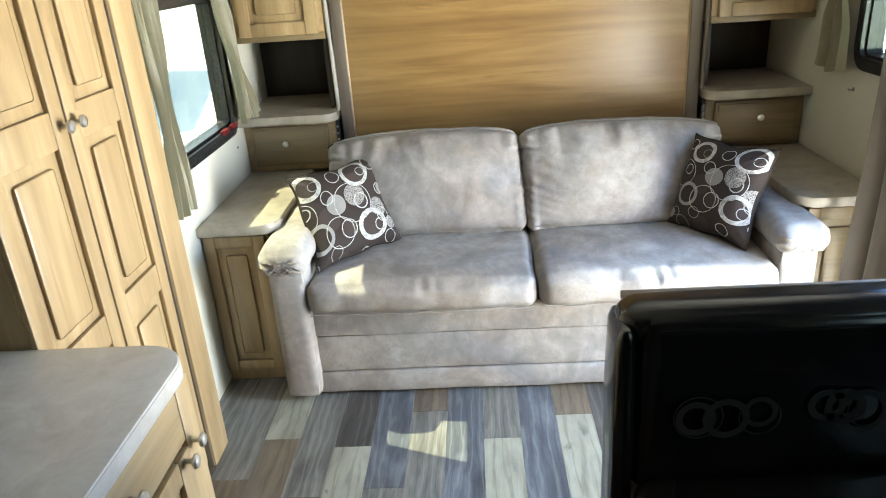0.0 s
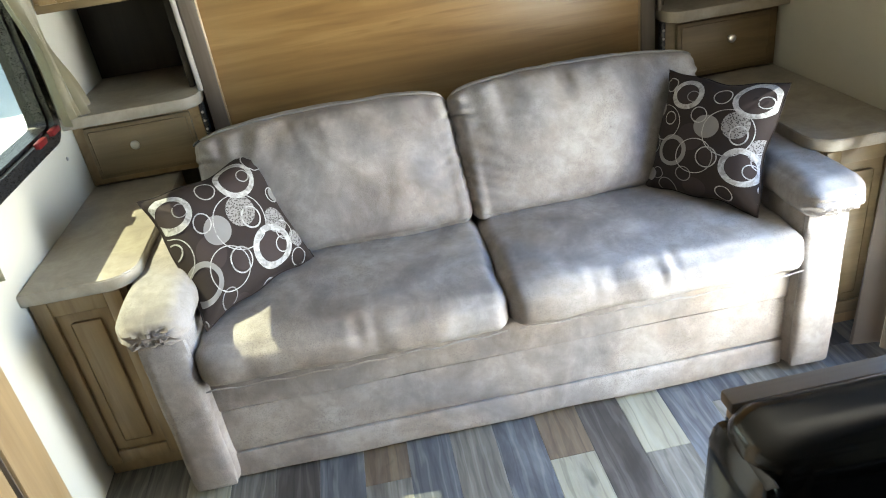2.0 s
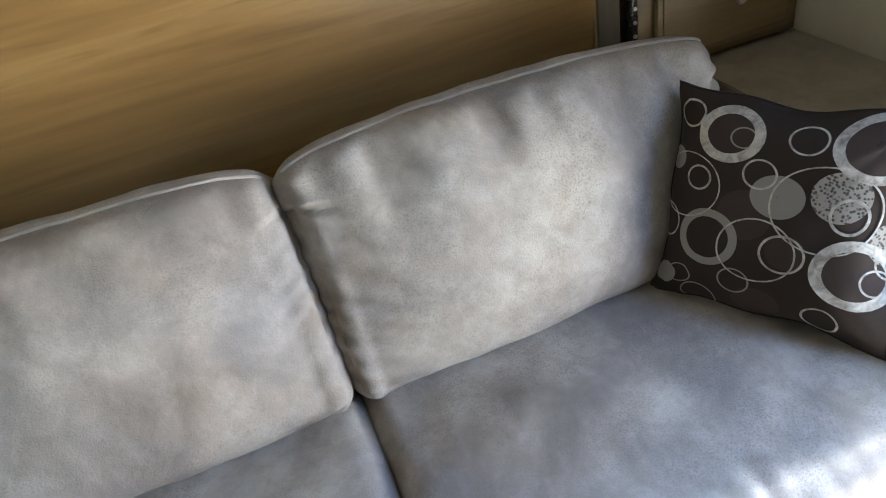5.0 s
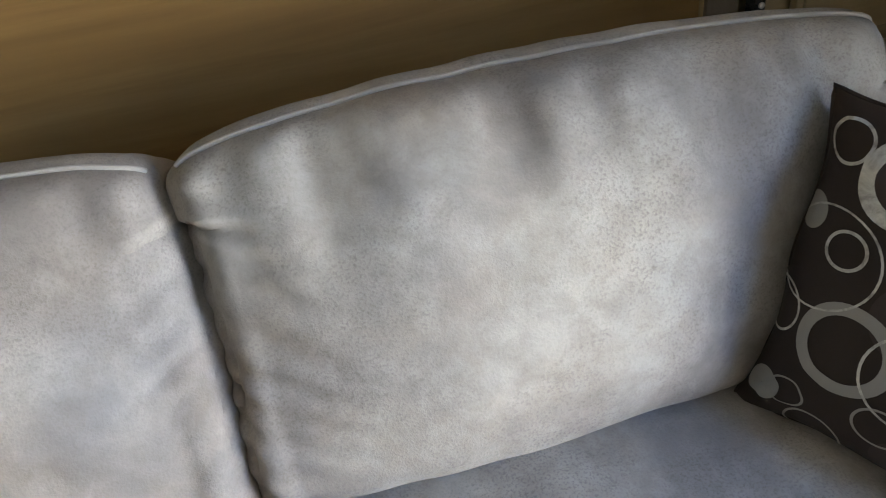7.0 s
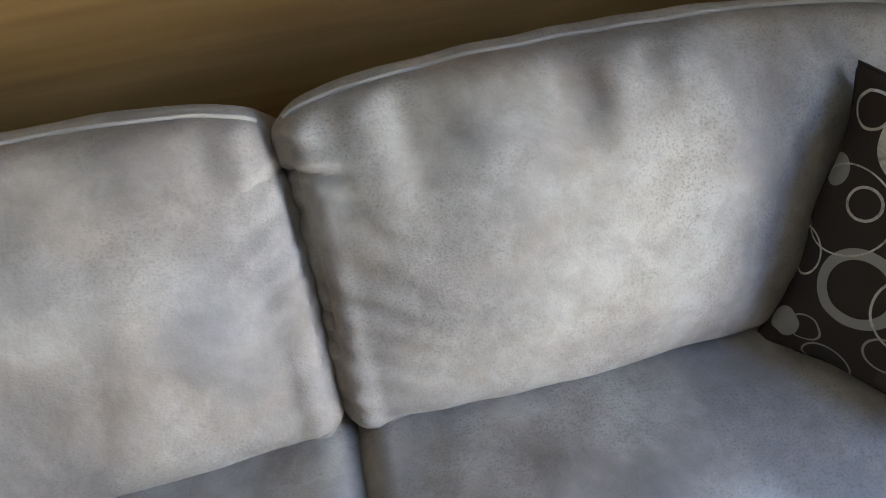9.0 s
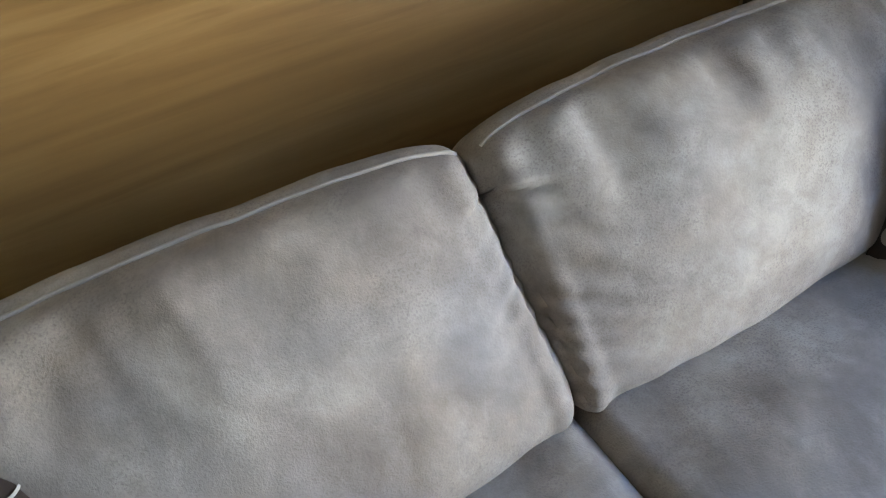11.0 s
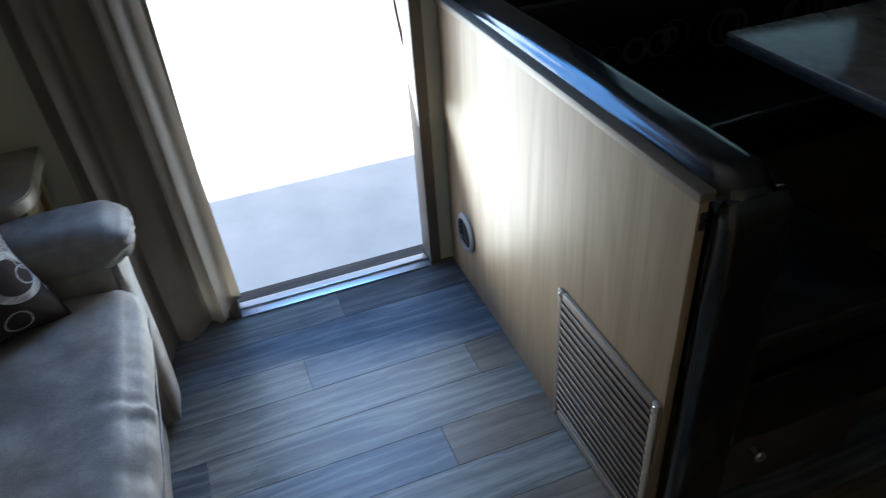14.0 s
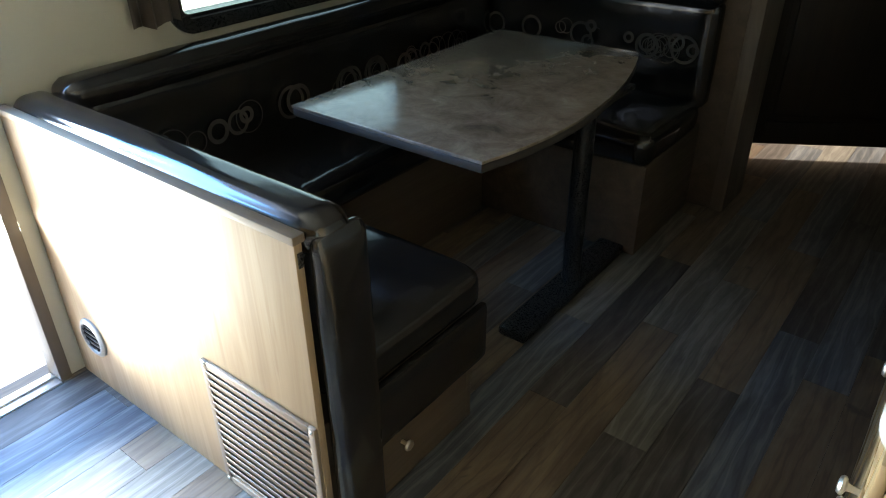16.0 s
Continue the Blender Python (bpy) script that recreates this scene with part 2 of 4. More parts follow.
PLANKS = {
    "c": plank_mat("cream_plank", (0.33, 0.315, 0.245), (0.255, 0.24, 0.185), (0.16, 0.148, 0.115), 0.25),
    "b": plank_mat("brown_plank", (0.19, 0.145, 0.10), (0.135, 0.098, 0.068), (0.075, 0.054, 0.04), 0.1),
    "s": plank_mat("slate_plank", (0.130, 0.142, 0.155), (0.084, 0.094, 0.106), (0.045, 0.050, 0.056), 0.35),
    "g": plank_mat("grey_plank", (0.19, 0.18, 0.155), (0.135, 0.128, 0.112), (0.075, 0.07, 0.062), 0.4),
    "d": plank_mat("umber_plank", (0.105, 0.094, 0.085), (0.066, 0.058, 0.053), (0.034, 0.03, 0.028), 0.2),
}
WALLP = plain_mat("cream_wallboard", (0.50, 0.49, 0.42), 0.7, 0, 0.05, 5.0, 0.05)
# ceiling stays out of view; its colour is darkened to cut bounce light
CEIL = plain_mat("darkened_ceiling_board", (0.22, 0.21, 0.19), 0.8, 0, 0.03, 6.0, 0.05)
BLACKP = plain_mat("black_plastic", (0.013, 0.014, 0.016), 0.28, 0, 0.2, 12)
CHROME = plain_mat("brushed_nickel", (0.62, 0.60, 0.57), 0.34, 1.0, 0.06, 40)
ALU = plain_mat("aluminium_sill", (0.68, 0.69, 0.70), 0.32, 1.0, 0.06, 30)
BRONZE = plain_mat("brown_jamb", (0.13, 0.105, 0.085), 0.45, 0, 0.12, 14)
RED = plain_mat("red_plastic", (0.13, 0.008, 0.01), 0.35, 0, 0.1)
GREYV = plain_mat("grey_plastic", (0.26, 0.26, 0.255), 0.4, 0, 0.06, 20)
TAN = plain_mat("tan_painted_metal", (0.21, 0.155, 0.115), 0.42, 0, 0.06, 16)
HOLE = plain_mat("black_hollow", (0.0012, 0.0012, 0.0012), 0.9)
HOLE.node_tree.nodes["Principled BSDF"].inputs["Specular IOR Level"].default_value = 0.0
GLASS = glass_mat()
CURTAIN = fabric_mat("khaki_satin", (0.30, 0.275, 0.185), 0.42, 0.4, 700)
TAUPE = fabric_mat("taupe_drape", (0.25, 0.215, 0.185), 0.7, 0.3, 600)
BROWN_V = fabric_mat("brown_valance", (0.10, 0.08, 0.065), 0.6, 0.2)
PILLOW = fabric_mat("umber_cloth", (0.032, 0.024, 0.022), 0.75, 0.05, 800)
RING_W = brushed_thread()
RING_G = fabric_mat("grey_thread", (0.20, 0.195, 0.19), 0.7, 0.05, 900)
RING_B = fabric_mat("brown_thread", (0.046, 0.034, 0.032), 0.75, 0.05, 900)
SPECK = speckle_mat()
for dull in (PILLOW, RING_B):
    dull.node_tree.nodes["Principled BSDF"].inputs["Specular IOR Level"].default_value = 0.12
    dull.node_tree.nodes["Principled BSDF"].inputs["Sheen Weight"].default_value = 0.0
FAINT = fabric_mat("dim_thread", (0.028, 0.026, 0.025), 0.7, 0.1)
GROUND = plain_mat("gravel_lot", (0.74, 0.90, 0.92), 0.9, 0, 0.25, 3.0, 0.4)
SIDING = plain_mat("white_siding", (0.72, 0.73, 0.74), 0.4, 0, 0.04)
TINT = plain_mat("tinted_pane", (0.03, 0.035, 0.04), 0.1)
EDGE = plain_mat("dark_table_edge", (0.022, 0.019, 0.016), 0.6, 0, 0.2, 20)
RUBBER = plain_mat("tyre_rubber", (0.02, 0.02, 0.02), 0.8)
STRIPE = plain_mat("maroon_stripe", (0.18, 0.03, 0.03), 0.4)


# ---- builders ----
def mesh_of(bm, name):
    me = bpy.data.meshes.new(name)
    bm.normal_update()
    bm.to_mesh(me)
    bm.free()
    return me


def smooth(me, angle=40):
    for p in me.polygons:
        p.use_smooth = True
    me.set_sharp_from_angle(angle=radians(angle))


def part(name, bm, mat, parent=None, label="", soft=True, kind=""):
    me = mesh_of(bm, name)
    if soft:
        smooth(me)
    me.materials.append(mat)
    ob = new(name, me)
    if parent is not None:
        ob.parent = parent
        ob.matrix_parent_inverse = parent.matrix_world.inverted()
    return tagged(ob, label=label, kind=kind)


def thing(name, label, category, at=(0, 0, 0), group="", kind=""):
    e = new(name)
    e.empty_display_size = 0.05
    e.matrix_world = Matrix.Translation(at)
    bpy.context.view_layer.update()
    return tagged(e, label, category, group, kind)


def box(x0, x1, y0, y1, z0, z1, bev=0.003, seg=2, bm=None):
    own = bm is None
    b = bmesh.new()
    bmesh.ops.create_cube(b, size=1, matrix=Matrix.Translation(((x0 + x1) / 2, (y0 + y1) / 2, (z0 + z1) / 2)) @ Matrix.Diagonal((abs(x1 - x0), abs(y1 - y0), abs(z1 - z0), 1)))
    if bev:
        bmesh.ops.bevel(b, geom=b.edges[:], offset=bev, segments=seg, affect="EDGES", profile=0.5)
    if own:
        return b
    join(bm, b)
    return bm


def join(dst, src):
    me = bpy.data.meshes.new("tmp")
    src.to_mesh(me)
    src.free()
    dst.from_mesh(me)
    bpy.data.meshes.remove(me)


def moved(bm, m):
    bmesh.ops.transform(bm, matrix=m, verts=bm.verts[:])
    return bm


def prism(pts, z0, z1, bev=0.003):
    """Upright prism on a plan outline given anticlockwise."""
    bm = bmesh.new()
    f = bm.faces.new([bm.verts.new((x, y, z0)) for x, y in pts])
    r = bmesh.ops.extrude_face_region(bm, geom=[f])
    bmesh.ops.translate(bm, vec=(0, 0, z1 - z0), verts=[v for v in r["geom"] if isinstance(v, bmesh.types.BMVert)])
    bmesh.ops.recalc_face_normals(bm, faces=bm.faces[:])
    if bev:
        e = [e for e in bm.edges if abs(e.verts[0].co.z - e.verts[1].co.z) < 1e-6]
        bmesh.ops.bevel(bm, geom=e, offset=bev, segments=2, affect="EDGES", profile=0.5)
    return bm


def rounded(x0, x1, y0, y1, radii):
    """Outline of a rectangle with its own radius at each corner: (x0y0, x1y0, x1y1, x0y1)."""
    out = []
    for (cx, cy, sx, sy), r, a0 in zip(((x0, y0, 1, 1), (x1, y0, -1, 1), (x1, y1, -1, -1), (x0, y1, 1, -1)), radii, (180, 270, 0, 90)):
        n = 8 if r > 0 else 0
        for i in range(n + 1):
            a = radians(a0 + (90 * i / n if n else 0))
            out.append((cx + sx * r + r * math.cos(a), cy + sy * r + r * math.sin(a)) if r else (cx, cy))
    return out


def tube(points, r, seg=8, closed=False):
    bm = bmesh.new()
    pts = [Vector(p) for p in points]
    n = len(pts)
    rings = []
    up = Vector((0.13, 0.31, 0.94))
    for i, p in enumerate(pts):
        a = pts[(i - 1) % n] if closed or i else pts[0]
        b = pts[(i + 1) % n] if closed or i < n - 1 else pts[-1]
        t = (b - a).normalized()
        u = t.cross(up).normalized()
        v = u.cross(t)
        rings.append([bm.verts.new(p + (u * math.cos(k * math.tau / seg) + v * math.sin(k * math.tau / seg)) * r) for k in range(seg)])
    for i in range(n if closed else n - 1):
        a, b = rings[i], rings[(i + 1) % n]
        for k in range(seg):
            bm.faces.new((a[k], a[(k + 1) % seg], b[(k + 1) % seg], b[k]))
    if not closed:
        bm.faces.new(rings[0][::-1])
        bm.faces.new(rings[-1])
    bmesh.ops.recalc_face_normals(bm, faces=bm.faces[:])
    return bm


def lathe(profile, seg=20):
    """Turned piece about z from (radius, height) pairs."""
    bm = bmesh.new()
    rings = [[bm.verts.new((r * math.cos(k * math.tau / seg), r * math.sin(k * math.tau / seg), z)) for k in range(seg)] for r, z in profile]
    for a, b in zip(rings, rings[1:]):
        for k in range(seg):
            bm.faces.new((a[k], a[(k + 1) % seg], b[(k + 1) % seg], b[k]))
    bm.faces.new(rings[0][::-1])
    bm.faces.new(rings[-1])
    return bm


def puffy(hx, hy, hz, r, puff=(0.0, 0.0, 0.0), n=(20, 12, 10), wave=0.0, wscale=6.0, seed=0.0):
    """Stuffed box: half sizes, edge radius, swell of the x, y and z faces, and uneven filling."""
    bm = bmesh.new()
    grid = {}

    def vert(i, j, k):
        key = (i, j, k)
        if key not in grid:
            p = Vector((2 * i / n[0] - 1, 2 * j / n[1] - 1, 2 * k / n[2] - 1))
            h = Vector((hx, hy, hz))
            full = Vector((p.x * h.x, p.y * h.y, p.z * h.z))
            core = Vector([max(-(a - r), min(a - r, f)) for a, f in zip(h, full)])
            d = full - core
            q = core + d.normalized() * r if d.length > 1e-9 else full
            sx, sy, sz = 1 - p.x ** 2, 1 - p.y ** 2, 1 - p.z ** 2
            q.x += math.copysign(puff[0] * math.sqrt(max(0, sy * sz)), p.x) * abs(p.x) ** 3
            q.y += math.copysign(puff[1] * math.sqrt(max(0, sx * sz)), p.y) * abs(p.y) ** 3
            q.z += math.copysign(puff[2] * math.sqrt(max(0, sx * sy)), p.z) * abs(p.z) ** 3
            if wave:
                w = noise.noise(q * wscale + Vector((seed, seed * 1.7, 3.1))) + 0.5 * noise.noise(q * wscale * 2.7 + Vector((seed, 5.0, seed)))
                q += (d.normalized() if d.length > 1e-9 else Vector((0, 0, 0))) * w * wave
            grid[key] = bm.verts.new(q)
        return grid[key]

    for a, b, c in ((0, 1, 2), (1, 2, 0), (2, 0, 1)):
        for side in (0, n[a]):
            for i in range(n[b]):
                for j in range(n[c]):
                    ks = []
                    for di, dj in ((0, 0), (1, 0), (1, 1), (0, 1)):
                        idx = [0, 0, 0]
                        idx[a], idx[b], idx[c] = side, i + di, j + dj
                        ks.append(vert(*idx))
                    bm.faces.new(ks if side else ks[::-1])
    bmesh.ops.recalc_face_normals(bm, faces=bm.faces[:])
    puffy.top_edge = [grid[(i, 0, n[2])] for i in range(n[0] + 1)]
    return bm


def wall_with_holes(axis, at, thick, a0, a1, z0, z1, holes):
    """Wall across x=at (axis 0) or y=at (axis 1), built of blocks round rectangular holes (a, b, za, zb)."""
    bm = bmesh.new()
    cuts = sorted({a0, a1, *[h[0] for h in holes], *[h[1] for h in holes]})
    for p, q in zip(cuts, cuts[1:]):
        spans = sorted((h[2], h[3]) for h in holes if h[0] < (p + q) / 2 < h[1])
        z = z0
        for lo, hi in spans + [(z1, z1)]:
            if lo - z > 1e-4:
                if axis == 0:
                    box(at, at + thick, p, q, z, lo, 0, bm=bm)
                else:
                    box(p, q, at, at + thick, z, lo, 0, bm=bm)
            z = hi
    bmesh.ops.remove_doubles(bm, verts=bm.verts[:], dist=1e-5)
    return bm


def knob(parent, at, out):
    """Mushroom knob whose stem points along out."""
    bm = lathe([(0.0055, 0.0), (0.005, 0.012), (0.0065, 0.016), (0.0135, 0.019), (0.0145, 0.023), (0.0115, 0.027), (0.004, 0.0285)], 16)
    q = Vector((0, 0, 1)).rotation_difference(Vector(out)).to_matrix().to_4x4()
    return part("knob", moved(bm, Matrix.Translation(at) @ q), CHROME, parent, "round brushed nickel knob")


def panel_door(parent, a0, a1, z0, z1, face, out, mat, axis, name="door", panels=None, stile=0.055, thick=0.019):
    """Frame and raised panel door. axis 0: lies across x facing -y/+y; axis 1: lies across y facing +x. out: +1 or -1 side it faces."""
    def bx(p, q, lo, hi, d0, d1, bev=0.003):
        f0, f1 = sorted((face + out * d0, face + out * d1))
        return box(p, q, f0, f1, lo, hi, bev) if axis == 0 else box(f0, f1, p, q, lo, hi, bev)
    d = part(name, bx(a0, a1, z0, z1, 0, 0.006, 0.001), mat, parent)
    for p, q in ((a0, a0 + stile), (a1 - stile, a1)):
        part("stile", bx(p, q, z0, z1, 0.0061, thick), mat, d)
    ps = panels or [(z0 + stile, z1 - stile)]
    edge = z0
    for lo, hi in [*ps, (z1, z1)]:
        part("rail", bx(a0 + stile + 0.0002, a1 - stile - 0.0002, edge, lo, 0.0061, thick - 0.001), mat, d)
        edge = hi
    m = 0.03
    for lo, hi in ps:
        part("raised_panel", bx(a0 + stile + m, a1 - stile - m, lo + m, hi - m, 0.0061, thick - 0.003, 0.008), mat, d)
    return d


def curtain_mesh(top, bottom, n_folds, depth, z_top, z_bot, gather=None, seed=0, thick=0.004, rows=26, sway=0.0):
    """Hanging cloth between plan points (x, y) at top and bottom with soft folds; gather: (share of height, share of width)."""
    rng = random.Random(seed)
    bm = bmesh.new()
    cols = n_folds * 10
    ph = [rng.uniform(0, 1) for _ in range(6)]
    tv, bv = [Vector((*p, 0)) for p in top], [Vector((*p, 0)) for p in bottom]
    along = (tv[1] - tv[0]).normalized()
    out = Vector((-along.y, along.x, 0))
    grid = []
    for j in range(rows + 1):
        s = j / rows
        z = z_top + (z_bot - z_top) * s
        a, b = tv[0].lerp(bv[0], s), tv[1].lerp(bv[1], s)
        c = (a + b) / 2
        k = 1.0
        if gather:
            k = 1 - (1 - gather[1]) * math.exp(-((s - gather[0]) / 0.16) ** 2)
        row = []
        for i in range(cols + 1):
            u = i / cols
            p = c + (a + (b - a) * u - c) * k
            w = math.sin(math.tau * (u * n_folds + 0.15 * math.sin(3 * s + 6 * ph[0])) + ph[1] * 6) + 0.45 * math.sin(math.tau * u * n_folds * 1.63 + ph[2] * 6 + 1.2 * s)
            p = p + out * depth * w * (0.75 + 0.4 * s) * (0.8 + 0.2 * k)
            p = p + out * 0.006 * noise.noise(Vector((u * 3, s * 4, seed)))
            dz = 0.008 * math.sin(u * 9 + seed) * s + sway * (u - 0.5) * s
            row.append(bm.verts.new((p.x, p.y, z + dz)))
        grid.append(row)
    for j in range(rows):
        for i in range(cols):
            bm.faces.new((grid[j][i], grid[j][i + 1], grid[j + 1][i + 1], grid[j + 1][i]))
    bmesh.ops.solidify(bm, geom=bm.faces[:], thickness=thick)
    bmesh.ops.recalc_face_normals(bm, faces=bm.faces[:])
    return bm


def window_unit(name, x, side, y0, y1, z0, z1, red=False):
    """Framed trailer window with rounded corners in a wall across x; side: +1 when the room lies at greater x."""
    w = tagged(new(name), "black framed trailer window with rounded corners and clear pane", "window", kind="structure")
    w.matrix_world = Matrix.Translation((x, (y0 + y1) / 2, z0))
    bpy.context.view_layer.update()

    def ring(grow, r0, a, b, inner):
        bm = bmesh.new()
        o = rounded(y0 - grow, y1 + grow, z0 - grow, z1 + grow, (r0,) * 4)
        i = rounded(y0 + inner, y1 - inner, z0 + inner, z1 - inner, (max(0.02, r0 - grow - inner),) * 4)
        vo = [[bm.verts.new((xx, p, q)) for p, q in o] for xx in (a, b)]
        vi = [[bm.verts.new((xx, p, q)) for p, q in i] for xx in (a, b)]
        n = len(o)
        for k in range(n):
            l = (k + 1) % n
            bm.faces.new((vo[0][k], vo[0][l], vi[0][l], vi[0][k]))
            bm.faces.new((vo[1][k], vi[1][k], vi[1][l], vo[1][l]))
            bm.faces.new((vo[0][k], vo[1][k], vo[1][l], vo[0][l]))
            bm.faces.new((vi[0][k], vi[0][l], vi[1][l], vi[1][k]))
        bmesh.ops.recalc_face_normals(bm, faces=bm.faces[:])
        return bm
    part("window_frame", ring(0.03, 0.075, x, x + side * 0.016, 0.012), BLACKP, w, "black plastic clamp ring")
    part("sash", ring(-0.004, 0.04, x - side * 0.055, x - side * 0.002, 0.022), BLACKP, w)
    g = box(x - side * 0.034, x - side * 0.030, y0 + 0.01, y1 - 0.01, z0 + 0.01, z1 - 0.01, 0)
    pane = part("pane", g, GLASS, w, soft=False)
    if red:
        for yy in (y1 - 0.16, y1 - 0.05):
            part("latch", box(x + side * 0.012, x + side * 0.03, yy - 0.03, yy + 0.03, z0 + 0.004, z0 + 0.022, 0.004), RED, w, "red emergency exit latch")
    return w


# ---- the shell of the trailer ----
WX = 1.165
FRONT_Y, REAR_Y, CEIL_Z = 1.30, -4.6, 1.98
LWIN = (0.0, 0.72, 0.870, 1.375)
RWIN = (0.08, 0.45, 1.03, 1.45)
DOOR = (-0.773, -0.157, 0.0, 1.86)
DWIN = (-2.30, -1.375, 0.905, 1.45)
wl = part("wall_left", wall_with_holes(0, -WX - 0.06, 0.06, -0.24, FRONT_Y, -0.02, CEIL_Z, [LWIN]), WALLP, None, "cream board side wall with one window", False, "structure")
wr = part("wall_right", wall_with_holes(0, WX, 0.06, REAR_Y, FRONT_Y, -0.02, CEIL_Z, [RWIN, DOOR, DWIN]), WALLP, None, "cream board side wall with entry door", False, "structure")
part("wall_front", box(-WX, WX, FRONT_Y, FRONT_Y + 0.06, 0, CEIL_Z, 0), WALLP, None, "cream board front wall", False, "structure")
# rear wall is out of view, darkened so it returns little light
part("wall_rear", box(-1.75, WX, REAR_Y - 0.06, REAR_Y, 0, CEIL_Z, 0), DARKWOOD, None, "unseen rear wall, darkened to cut bounce light", False, "structure")
part("wall_slide", box(-1.75, -1.69, REAR_Y, -0.24, 0, CEIL_Z, 0), WALLP, None, "outer wall of the slide-out", False, "structure")
part("wall_slide_end", box(-1.69, -1.225, -0.24, -0.18, 0, CEIL_Z, 0), WALLP, None, "end wall of the slide-out", False, "structure")
roof = box(-WX - 0.06, WX + 0.06, REAR_Y, FRONT_Y + 0.06, CEIL_Z, CEIL_Z + 0.05, 0)
join(roof, box(-1.75, -WX - 0.06, REAR_Y, -0.18, CEIL_Z, CEIL_Z + 0.05, 0))
part("ceiling", roof, CEIL, None, "dark tan ceiling board, unseen, dimming the bounce light", False, "structure")
sub = part("floor", box(-1.75, WX + 0.02, REAR_Y, FRONT_Y, -0.06, -0.006, 0), HOLE, None, "weathered grey and brown vinyl plank floor", False, "structure")

# door opening: jambs, sill, strap
dj = tagged(new("door_1"), "open entry doorway with brown jamb and aluminium sill", "doorway", kind="structure")
dj.matrix_world = Matrix.Translation((WX, DOOR[0], 0))
bpy.context.view_layer.update()
part("jamb", box(WX - 0.012, WX + 0.065, DOOR[0] - 0.022, DOOR[0] + 0.012, 0, DOOR[3], 0.003), BRONZE, dj)
part("jamb", box(WX - 0.012, WX + 0.065, DOOR[1] - 0.012, DOOR[1] + 0.022, 0, DOOR[3], 0.003), BRONZE, dj)
part("head_jamb", box(WX - 0.012, WX + 0.065, DOOR[0] + 0.012, DOOR[1] - 0.012, DOOR[3] - 0.03, DOOR[3] + 0.01, 0.003), BRONZE, dj)
sill = box(WX - 0.02, WX + 0.05, DOOR[0] + 0.013, DOOR[1] - 0.013, -0.004, 0.006, 0.002)
join(sill, box(WX + 0.012, WX + 0.02, DOOR[0] + 0.013, DOOR[1] - 0.013, 0.006, 0.013, 0.002))
part("sill", sill, ALU, dj, "ribbed aluminium door sill")
for yy in (DOOR[0] + 0.06, DOOR[1] - 0.06):
    part("screw", moved(lathe([(0.005, 0), (0.005, 0.0015), (0.003, 0.0025)], 10), Matrix.Translation((WX - 0.008, yy, 0.006))), CHROME, dj)
part("door_strap", tube([(1.245, -0.732 - 0.030 * (i / 12) ** 2 - 0.012 * (i / 12) ** 6, 1.35 - i * 0.06) for i in range(13)], 0.005, 8), BLACKP, dj, "thin black hanging strap")
# right of the door: edge trim of the wall
part("trim", box(WX - 0.01, WX - 0.0005, DOOR[1] + 0.025, 0.16, 0.0, 0.06, 0.002), GREYTRIM, None, "low dark baseboard", True, "structure")

window_unit("window_1", -WX, 1, *LWIN, red=True)
window_unit("window_2", WX, -1, *RWIN)
window_unit("window_3", WX, -1, *DWIN)


